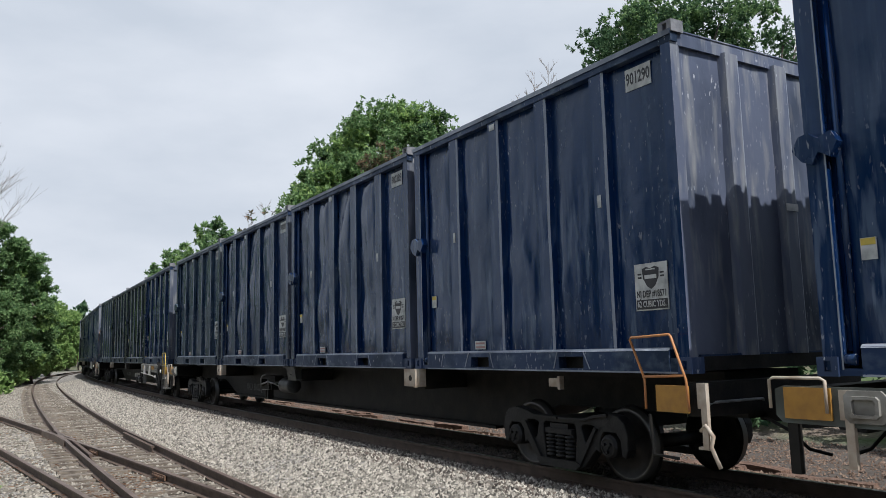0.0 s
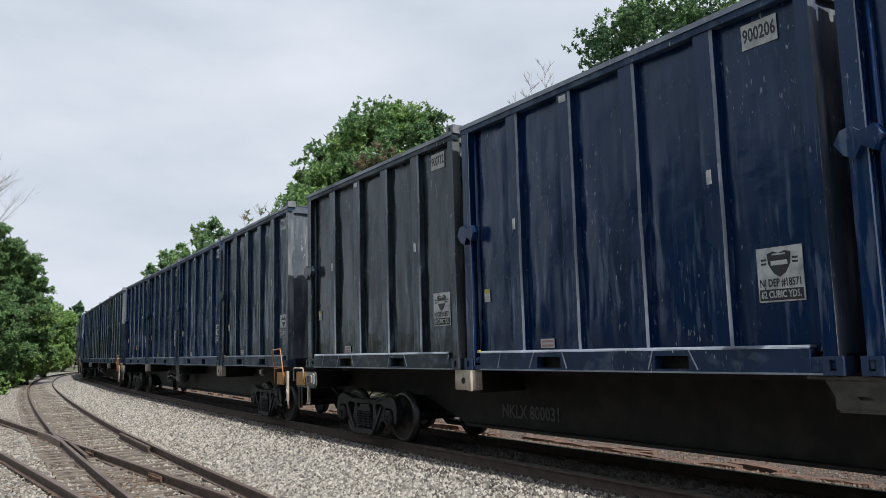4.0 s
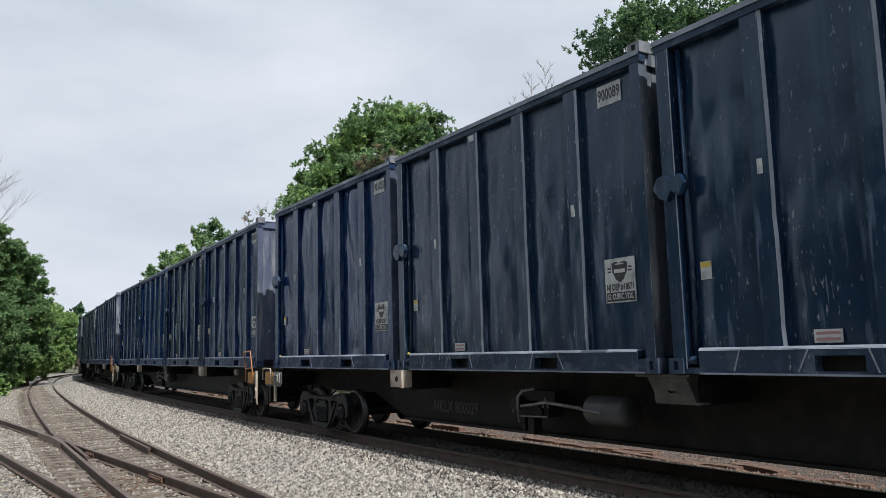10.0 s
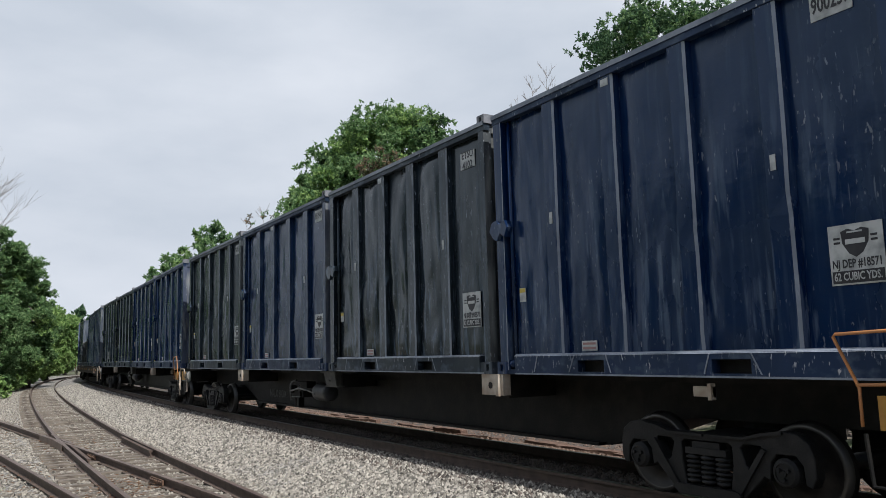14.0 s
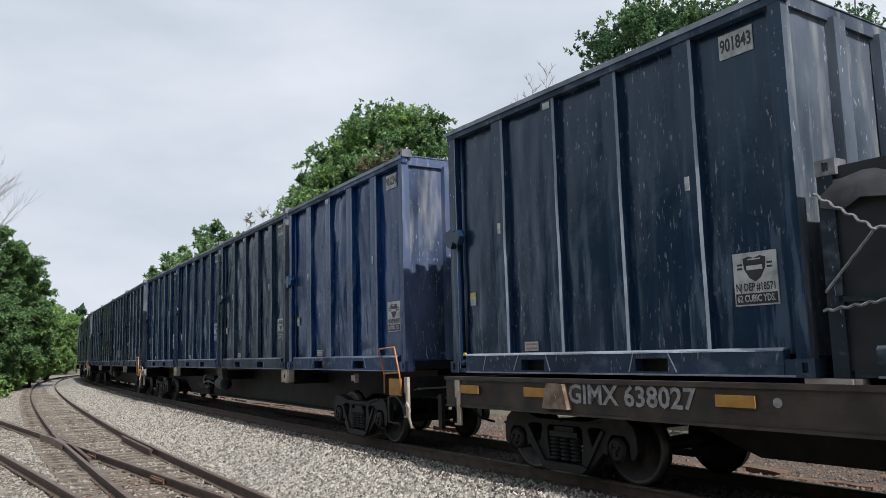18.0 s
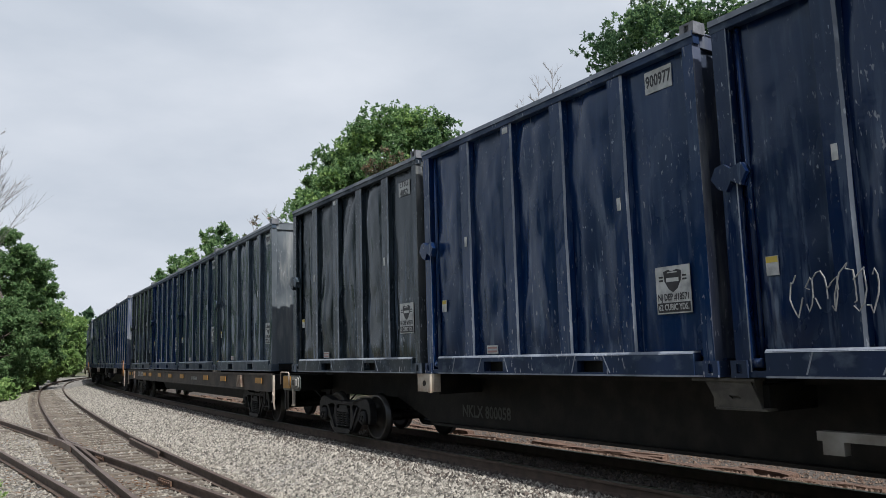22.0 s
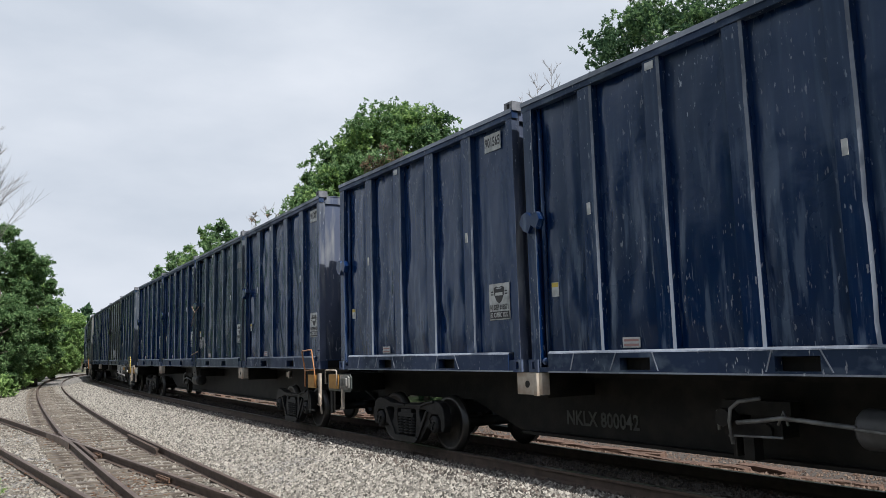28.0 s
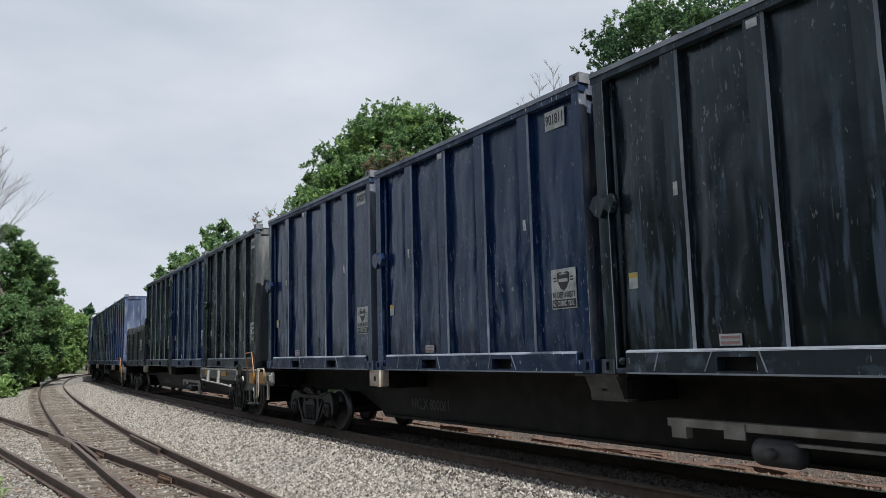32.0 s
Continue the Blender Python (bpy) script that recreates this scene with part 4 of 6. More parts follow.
NAVY, BLUE, COAL, SLATE, MOSS, DUSTY = (0.0027, 0.0160, 0.066), (0.002, 0.028, 0.120), (0.0125, 0.0170, 0.0200), (0.0100, 0.0235, 0.052), (0.030, 0.0293, 0.0245), (0.042, 0.057, 0.074)
ASH = (0.0220, 0.0250, 0.0275)
DEEP = (0.0010, 0.0075, 0.040)
PAINTS = {"d": (DEEP, "deep navy blue"), "n": (NAVY, "navy blue"), "b": (BLUE, "bright blue"), "k": (COAL, "charcoal black"), "s": (SLATE, "dull slate blue"), "m": (MOSS, "faded dark green-grey"), "g": (DUSTY, "dust-covered grey-blue"), "c": (ASH, "dusty charcoal")}


def dent(seed, x, z, length, height, depth, bays):
    """How far a steel sheet is pushed in (+) or out (-) at x, z."""
    hold = min(1, (length / 2 - abs(x)) / 0.09) * min(1, min(z, height - z) / 0.12)
    p = Vector((x * 1.7, z * 0.62, seed * 11.3))
    y = noise.noise(p) * 1.0 - abs(noise.noise(p * 1.9)) * 1.3 + 0.3 + noise.noise(p * 5.0) * 0.16
    if not bays:
        return y * depth * hold
    # each bay blown out by the load, with creased edges beside the posts
    bay = min(max(math.floor(x / BAY + 2.5), 0), 4)
    u = min(max(x / BAY + 2.5 - bay, 0.0), 1.0)
    hold *= 0.25 + 0.75 * math.sin(math.pi * u) ** 0.6
    left = 0.20 + 0.12 * noise.noise(Vector((z * 0.9, bay * 3.1, seed * 2.7))) + 0.05 * noise.noise(Vector((z * 3.1, bay * 5.7, seed)))
    right = 0.83 + 0.10 * noise.noise(Vector((z * 1.1, bay * 7.3, seed * 4.1)))
    side = min(max((u - left) / 0.07, 0), 1) * min(max((right - u) / 0.07, 0), 1)
    ends = min(max((height - 0.12 - z + 0.1 * noise.noise(Vector((x * 3, seed, 1)))) / 0.16, 0), 1) * min(1, z / 0.3)
    bulge = -0.034 * side * ends * (0.75 + 0.6 * noise.noise(Vector((bay * 2.3, z * 0.5, seed * 1.9))))
    if bay == 4:          # the bay with the plates has stayed flatter
        bulge, hold = bulge * 0.25, hold * 0.4
    return (y * depth * hold + bulge) * SOFT[seed % 6]


def dented_sheet(seed, length, height, nx, nz, depth):
    """A steel sheet in x and z, facing -y, pushed in and out between its edges."""
    bm = bmesh.new()
    rows = []
    for j in range(nz + 1):
        z = j / nz * height
        rows.append([bm.verts.new((x, dent(seed, x, z, length, height, depth, nx > 30), z)) for x in ((i / nx - 0.5) * length for i in range(nx + 1))])
    for a, b in zip(rows[:-1], rows[1:]):
        for i in range(nx):
            bm.faces.new((a[i], a[i + 1], b[i + 1], b[i]))
    return bm


def rib_mesh(height, seed):
    """An upright pressed post of tapered section, a little bent."""
    bm = bmesh.new()
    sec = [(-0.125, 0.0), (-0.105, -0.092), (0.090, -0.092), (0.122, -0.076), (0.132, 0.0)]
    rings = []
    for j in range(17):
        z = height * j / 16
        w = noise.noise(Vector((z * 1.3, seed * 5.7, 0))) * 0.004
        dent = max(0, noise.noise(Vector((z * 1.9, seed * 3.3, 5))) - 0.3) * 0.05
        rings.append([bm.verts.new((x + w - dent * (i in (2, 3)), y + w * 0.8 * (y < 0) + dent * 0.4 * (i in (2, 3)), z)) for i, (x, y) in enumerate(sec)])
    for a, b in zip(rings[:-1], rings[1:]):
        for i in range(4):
            # the leading chamfer is pale for worn paint and the light it catches
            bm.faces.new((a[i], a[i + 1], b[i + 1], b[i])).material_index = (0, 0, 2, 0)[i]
    bm.faces.new(rings[-1])
    return bm


def pierced_plate(xs, zs, holes, y0, y1):
    """A plate in x and z with the cells named in holes cut right through it."""
    bm = bmesh.new()
    nx, nz = len(xs), len(zs)
    v = [[[bm.verts.new((x, y, z)) for z in zs] for x in xs] for y in (y0, y1)]
    solid = lambda i, j: 0 <= i < nx - 1 and 0 <= j < nz - 1 and (i, j) not in holes
    for i in range(nx - 1):
        for j in range(nz - 1):
            if not solid(i, j):
                continue
            for k in (0, 1):
                bm.faces.new((v[k][i][j], v[k][i + 1][j], v[k][i + 1][j + 1], v[k][i][j + 1]))
            for (di, dj), (a, b) in (((-1, 0), ((i, j), (i, j + 1))), ((1, 0), ((i + 1, j), (i + 1, j + 1))), ((0, -1), ((i, j), (i + 1, j))), ((0, 1), ((i, j + 1), (i + 1, j + 1)))):
                if not solid(i + di, j + dj):
                    bm.faces.new((v[0][a[0]][a[1]], v[0][b[0]][b[1]], v[1][b[0]][b[1]], v[1][a[0]][a[1]]))
    for q in [q for q in bm.verts if not q.link_faces]:
        bm.verts.remove(q)
    return bm


def bottom_rail_mesh():
    """The lower side beam with two fork pockets right through its web; it stops short of the castings."""
    x0, x1 = -CL / 2 + 0.37, CL / 2 - 0.29
    bm = pierced_plate([x0, -1.18, -0.74, 0.74, 1.18, x1], [0.0, 0.035, 0.17, 0.235], {(1, 1), (3, 1)}, -0.03, 0.09)
    box(bm, -CL / 2 + 0.17, x0, -0.012, 0.09, 0.0, 0.06)
    box(bm, x1, CL / 2 - 0.17, -0.02, 0.09, 0.0, 0.15)
    k = len(bm.faces)
    # upper lip coloured pale for the light falling on its ledge
    extrude_x(bm, [(-0.036, 0.226), (-0.006, 0.256), (0.09, 0.256), (0.09, 0.237), (-0.01, 0.237)], x0, x1)
    box(bm, x0, CL / 2 - 0.17, -0.036, -0.026, -0.004, 0.014)
    for x, lean in ((-2.0, -0.07), (-1.34, -0.1), (-0.64, 0.07), (0.64, -0.07), (1.28, 0.1)):      # welded edges of the pocket plates
        prism(bm, [(x, 0.03), (x + 0.014, 0.03), (x + 0.014 - lean, 0.226), (x - lean, 0.226)], -0.037, -0.028)
    bm.faces.ensure_lookup_table()
    for f in bm.faces[k:]:
        f.material_index = 1
    return bm


def top_rail_mesh():
    """The upper side beam; its rim, a strip of its own, is painted pale as if sunlit."""
    bm = bmesh.new()
    extrude_x(bm, [(-0.05, -0.07), (0.05, -0.07), (0.05, 0.06), (-0.066, 0.06), (-0.066, 0.002), (-0.05, -0.004)], -CL / 2 + 0.02, CL / 2 - 0.02)
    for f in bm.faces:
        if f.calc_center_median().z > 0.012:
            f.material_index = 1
    return bm


def casting_mesh(tall):
    """A corner casting with an upright slot through its outer wall."""
    bm = pierced_plate([-0.09, -0.028, 0.03, 0.09], [0.0, tall * 0.25, tall * 0.8, tall], {(1, 1)}, -0.095, -0.06)
    box(bm, -0.09, 0.09, -0.045, 0.085, 0.0, tall)
    box(bm, 0.06, 0.09, -0.062, -0.044, 0.0, tall)
    box(bm, -0.09, -0.06, -0.062, -0.044, 0.0, tall)
    return bm


MESHES = {}


def shared(key, make, material, smooth=False, bevel=0.0):
    if key not in MESHES:
        MESHES[key] = mesh_of(key.split("/")[0], make(), material, smooth, bevel)
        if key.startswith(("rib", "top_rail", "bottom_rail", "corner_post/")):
            MESHES[key].materials.append(PAINT_FLANK if key.startswith("rib") else PAINT_FADED if key.endswith("post/front") else PAINT_PALE_EDGE)
            MESHES[key].materials.append(PAINT_PALE_EDGE)      # pale for wear and caught light: the leading chamfer, the rim, the lips
    return MESHES[key]


def shield(bm, s):
    """A plain shield in x and z."""
    out = [(-0.5, 0.42), (-0.25, 0.5), (0, 0.42), (0.25, 0.5), (0.5, 0.42), (0.46, 0.0), (0.25, -0.35), (0, -0.5), (-0.25, -0.35), (-0.46, 0.0)]
    bm.faces.new([bm.verts.new((x * s, 0, z * s)) for x, z in out])


def logo_plate(c, x, y, z):
    """A white plate with a dark shield over two lines of lettering."""
    lp = part("logo_plate", shared("logo_plate", lambda: made((box, -0.25, 0.25, -0.004, 0.004, -0.27, 0.27)), M_PLATE), None, c, "white plate with a dark shield and two lines of lettering", at=Matrix.Translation((x, y, z)) @ Matrix.Diagonal((0.93, 1, 0.93, 1)))
    part("shield", shared("shield", lambda: made((shield, 0.26), (box, -0.2, -0.14, -0.001, 0.001, 0.0, 0.02), (box, 0.14, 0.2, -0.001, 0.001, 0.0, 0.02), (box, -0.2, -0.14, -0.001, 0.001, 0.04, 0.06), (box, 0.14, 0.2, -0.001, 0.001, 0.04, 0.06), (box, -0.235, 0.235, -0.001, 0.001, -0.355, -0.245)), M_INK), None, lp, at=(0, -0.006, 0.10))
    part("emblem", shared("emblem", lambda: made((box, -0.09, 0.09, -0.001, 0.001, 0.0, 0.045), (box, -0.07, 0.07, -0.001, 0.001, 0.1, 0.115)), M_PLATE), None, lp, at=(0, -0.009, 0.09))
    part("lettering", letters("NJ DEP #18571", 0.108, M_INK, 0.66), None, lp, at=(0, -0.006, -0.085))
    part("lettering", letters("62 CUBIC YDS.", 0.098, M_PLATE, 0.68), None, lp, at=(0, -0.012, -0.20))


def placards(c, number, mark, variant, lift):
    """White plates with lettering, warning labels and tags on the viewer's side."""
    front = 2.15
    hs = CH - 0.30

    def on(x, z, w, h):
        """A place for a plate of half size w by h, just clear of the dented panel."""
        out = min(dent(variant, x + a * w, z - 0.2 + b * h, CL - 0.2, hs, 0.032, True) for a in (-1, -0.5, 0, 0.5, 1) for b in (-1, -0.5, 0, 0.5, 1))
        return x, -CW / 2 + 0.09 + out - 0.006, z

    plate = shared("number_plate", lambda: made((box, -0.19, 0.19, -0.004, 0.004, -0.125, 0.125)), M_PLATE)
    if mark == "painted":
        p = part("number", letters(number, 0.22, M_STENCIL, 0.9), None, c, "white stencilled number", at=on(front, CH - 0.78, 0.3, 0.1))
    else:
        p = part("number_plate", plate, None, c, "white plate with a black number", at=on(front + 0.02, CH - 0.34 - 0.1 * ("\n" in number), 0.19, 0.125))
        part("lettering", letters(number, 0.155 if "\n" in number else 0.19, M_INK, 0.86 if "\n" in number else 0.62), None, p, at=(0, -0.006, 0))
    logo_plate(c, *on(front + 0.04, 0.90 + lift, 0.25, 0.27))
    fx = CL / 2 + 0.025
    part("tag", shared("tag/end", lambda: made((box, -0.10, 0.10, -0.004, 0.004, -0.04, 0.04)), M_PLATE), None, c, at=pose(fx, 0.42, CH - 1.78, 0, 0, 90))
    if number in ("901843", "900226", "901801"):
        q = part("number_plate", plate, None, c, "white plate with a black number", at=pose(fx - 0.1, 0.93, CH - 0.5, 0, 0, 90))
        part("lettering", letters(number, 0.19, M_INK, 0.62), None, q, at=(0, -0.006, 0))
    if number[-1] in "369":
        part("drain_plug", shared("drain_plug", lambda: made((lathe, [(0.024, -0.035), (0.024, 0.0)], "y", 10)), M_YELLOW), None, c, at=(-CL / 2 + 0.30, -CW / 2 + 0.02, 0.25))
    tag = shared("tag", lambda: made((box, -0.028, 0.028, -0.003, 0.003, -0.072, 0.072)), M_PLATE)
    part("tag", tag, None, c, at=(-1.5 * BAY, -CW / 2 - 0.007, 1.92))
    part("tag", tag, None, c, at=(1.5 * BAY - 0.02, -CW / 2 - 0.007, 1.92))
    wp = part("warning_plate", shared("warning_plate", lambda: made((box, -0.13, 0.13, -0.003, 0.003, -0.058, 0.058)), M_PLATE), None, c, "small white warning plate with red print", at=on(-1.08, 0.335, 0.13, 0.055))
    part("print", shared("print", lambda: made((box, -0.11, 0.11, -0.001, 0.001, 0.012, 0.038), (box, -0.11, 0.11, -0.001, 0.001, -0.040, -0.014)), M_RED), None, wp, at=(0, -0.005, 0))
    yl = part("yellow_label", shared("yellow_label", lambda: made((box, -0.065, 0.065, -0.003, 0.003, -0.09, 0.09)), M_PLATE), None, c, "white label with a yellow head", at=on(-2.30, 1.02, 0.06, 0.085))
    part("heading", shared("heading", lambda: made((box, -0.06, 0.06, -0.001, 0.001, 0.03, 0.085)), M_YELLOW), None, yl, at=(0, -0.005, 0))
    part("tag", shared("tag/top", lambda: made((box, -0.06, 0.06, -0.003, 0.003, -0.042, 0.042)), M_PLATE), None, c, at=(-0.5 * BAY, -CW / 2 - 0.007, CH - 0.22))


def build_container(variant):
    """One waste container with all its fixed parts; the origin is at the middle of its floor."""
    c = new("waste_container")
    rng = random.Random(variant)
    y = -CW / 2 + 0.09
    hs = CH - 0.30
    part("side_panel", shared("side_panel/%d" % variant, lambda: dented_sheet(variant, CL - 0.2, hs, 72, 30, 0.032), PAINT, True), None, c, at=(0, y, 0.2))
    part("side_panel", shared("side_panel/far", lambda: dented_sheet(40, CL - 0.2, hs, 12, 6, 0.03), PAINT, True), None, c, at=pose(0, -y, 0.2, 0, 0, 180))
    part("front_panel", shared("front_panel/%d" % (variant % 3), lambda: dented_sheet(60 + variant % 3, CW - 0.16, CH - 0.25, 14, 16, 0.022), PAINT_FADED, True), None, c, at=pose(CL / 2 - 0.08, 0, 0.15, 0, 0, 90))
    part("door", shared("door", lambda: dented_sheet(70, CW - 0.16, CH - 0.25, 8, 8, 0.015), PAINT, True), None, c, at=pose(-CL / 2 + 0.04, 0, 0.15, 0, 0, -90))
    part("floor", shared("floor", lambda: made((box, -CL / 2 + 0.02, CL / 2 - 0.02, -CW / 2 + 0.1, CW / 2 - 0.1, 0.02, 0.16)), M_BLACK), None, c)
    for i in range(4):
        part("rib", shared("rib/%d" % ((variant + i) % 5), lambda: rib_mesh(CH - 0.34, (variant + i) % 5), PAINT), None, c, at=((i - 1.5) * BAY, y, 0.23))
    for v in (-0.42, 0.42):
        part("rib", shared("rib/front", lambda: rib_mesh(CH - 0.30, 3), PAINT_FADED), None, c, at=pose(CL / 2 - 0.08, v, 0.16, 0, 0, 90))
    def rear_mesh():
        """The broad rear post, its forward edge in pale paint."""
        bm = made((box, -0.065, 0.095, -0.065, 0.065, 0.0, CH - 0.1), (box, 0.095, 0.110, -0.067, 0.02, 0.0, CH - 0.1))
        for f in bm.faces:
            f.material_index = int(f.calc_center_median().x > 0.097 and f.calc_center_median().y < -0.06)
        return bm
    post = shared("corner_post/rear", rear_mesh, PAINT)
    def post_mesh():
        """The wide leading post; its forward face has paler paint for the sun on it."""
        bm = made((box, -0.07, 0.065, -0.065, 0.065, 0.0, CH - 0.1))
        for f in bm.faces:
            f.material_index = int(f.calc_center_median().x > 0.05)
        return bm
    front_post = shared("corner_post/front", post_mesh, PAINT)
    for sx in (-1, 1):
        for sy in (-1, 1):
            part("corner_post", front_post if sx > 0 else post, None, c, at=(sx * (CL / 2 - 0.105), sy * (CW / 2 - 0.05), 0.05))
            if sy < 0:
                part("corner_casting", shared("corner_casting", lambda: casting_mesh(0.16), PAINT_FLANK), None, c, at=pose(sx * (CL / 2 - 0.085), sy * (CW / 2 - 0.055), -0.004, 0, 0, 0 if sy < 0 else 180))
            if sy < 0 < sx:
                part("corner_casting", shared("corner_casting/top", lambda: casting_mesh(0.13), M_CASTING), None, c, "bare steel corner casting", at=pose(sx * (CL / 2 - 0.09), sy * (CW / 2 - 0.07), CH - 0.045, 0, 0, 0 if sy < 0 else 180))
    for sy in (-1, 1):
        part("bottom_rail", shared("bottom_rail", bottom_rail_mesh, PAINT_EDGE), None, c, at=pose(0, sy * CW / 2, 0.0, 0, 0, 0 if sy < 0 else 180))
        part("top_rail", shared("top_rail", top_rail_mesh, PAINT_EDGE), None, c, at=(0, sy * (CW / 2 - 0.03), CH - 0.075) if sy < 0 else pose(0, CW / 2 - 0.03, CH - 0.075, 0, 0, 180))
    for sx in (-1, 1):
        part("end_rail", shared("end_rail", lambda: made((box, -0.05, 0.05, -CW / 2 + 0.1, CW / 2 - 0.1, -0.12, 0.05)), PAINT_FADED, False, 0.012), None, c, at=(sx * (CL / 2 - 0.09), 0, CH - 0.05))
        if sx > 0:
            part("end_rail", shared("end_rail/low", lambda: made((box, -0.05, 0.05, -CW / 2 + 0.15, CW / 2 - 0.15, 0.0, 0.16)), PAINT_EDGE, False, 0.012), None, c, at=(sx * (CL / 2 - 0.09), 0, 0.02))

    def cover():
        """A sheet drawn over the load, sagging and humped between the rails."""
        bm = bmesh.new()
        rows = []
        for j in range(13):
            rows.append([bm.verts.new(((i / 20 - 0.5) * (CL - 0.06), (j / 12 - 0.5) * (CW - 0.04), CH - 0.02 + (0.06 + 0.07 * noise.noise(Vector((i * 0.35, j * 0.4, variant)))) * min(1, min(i, 20 - i) / 2, min(j, 12 - j) / 2))) for i in range(21)])
        for a, b in zip(rows[:-1], rows[1:]):
            for i in range(20):
                bm.faces.new((a[i], a[i + 1], b[i + 1], b[i]))
        return bm
    part("cover", shared("cover/%d" % (variant % 3), cover, M_TARP, True), None, c, "dark sheet over the load")

    def folds():
        """Bunched folds, ropes and latches along the rear top edge."""
        edge = [(-CW / 2 + 0.22, -0.03)]
        while edge[-1][0] < CW / 2 - 0.45:
            v, t, w = edge[-1][0], rng.uniform(0.02, 0.13), rng.uniform(0.05, 0.2)
            edge += [(v + 0.015, t), (v + w, t * rng.uniform(0.6, 1.0)), (v + w + 0.02, 0.0), (v + w + rng.uniform(0.05, 0.12), 0.0)]
        edge.append((edge[-1][0] + 0.02, -0.03))
        bm = bmesh.new()
        extrude_x(bm, edge, -0.06, 0.07)
        return bm
    part("cover_folds", shared("cover_folds/%d" % (variant % 3), folds, M_TARP), None, c, at=(-CL / 2 + 0.08, 0, CH - 0.0))
    # door hinge pipe in the recess behind the rear post, with its forged lug half way up
    part("hinge_pipe", shared("hinge_pipe", lambda: made((tube, [(0, 0, 0.12), (0, 0, CH - 0.15)], 0.03, 8), (lathe, [(0.05, -0.05), (0.05, 0.05)], "x", 10, (-0.02, -0.035, 0.13))), PAINT, True), None, c, at=(-CL / 2 + 0.285, y - 0.025, 0))
    lug = [(-0.13, -0.01), (-0.07, 0.10), (0.02, 0.12), (0.10, 0.06), (0.22, 0.10), (0.27, 0.0), (0.20, -0.12), (0.10, -0.06), (0.04, -0.16), (-0.05, -0.12)]
    part("hinge_lug", shared("hinge_lug", lambda: made((prism, lug, -0.05, 0.05)), PAINT, False, 0.02), None, c, at=(-CL / 2 + 0.08, y - 0.11, 1.93))
    return c


def chain_mesh(pts):
    """A slack chain of small links through points."""
    bm = bmesh.new()
    for a, b in zip(pts[:-1], pts[1:]):
        a, b = Vector(a), Vector(b)
        k = max(int((b - a).length / 0.06), 1)
        for i in range(k):
            q, r = a.lerp(b, i / k), a.lerp(b, (i + 1.25) / k)
            tube(bm, [q, q.lerp(r, 0.5) + Vector((0, 0.012 * (-1) ** i, 0.01 * (-1) ** i)), r], 0.013, 5)
    return bm


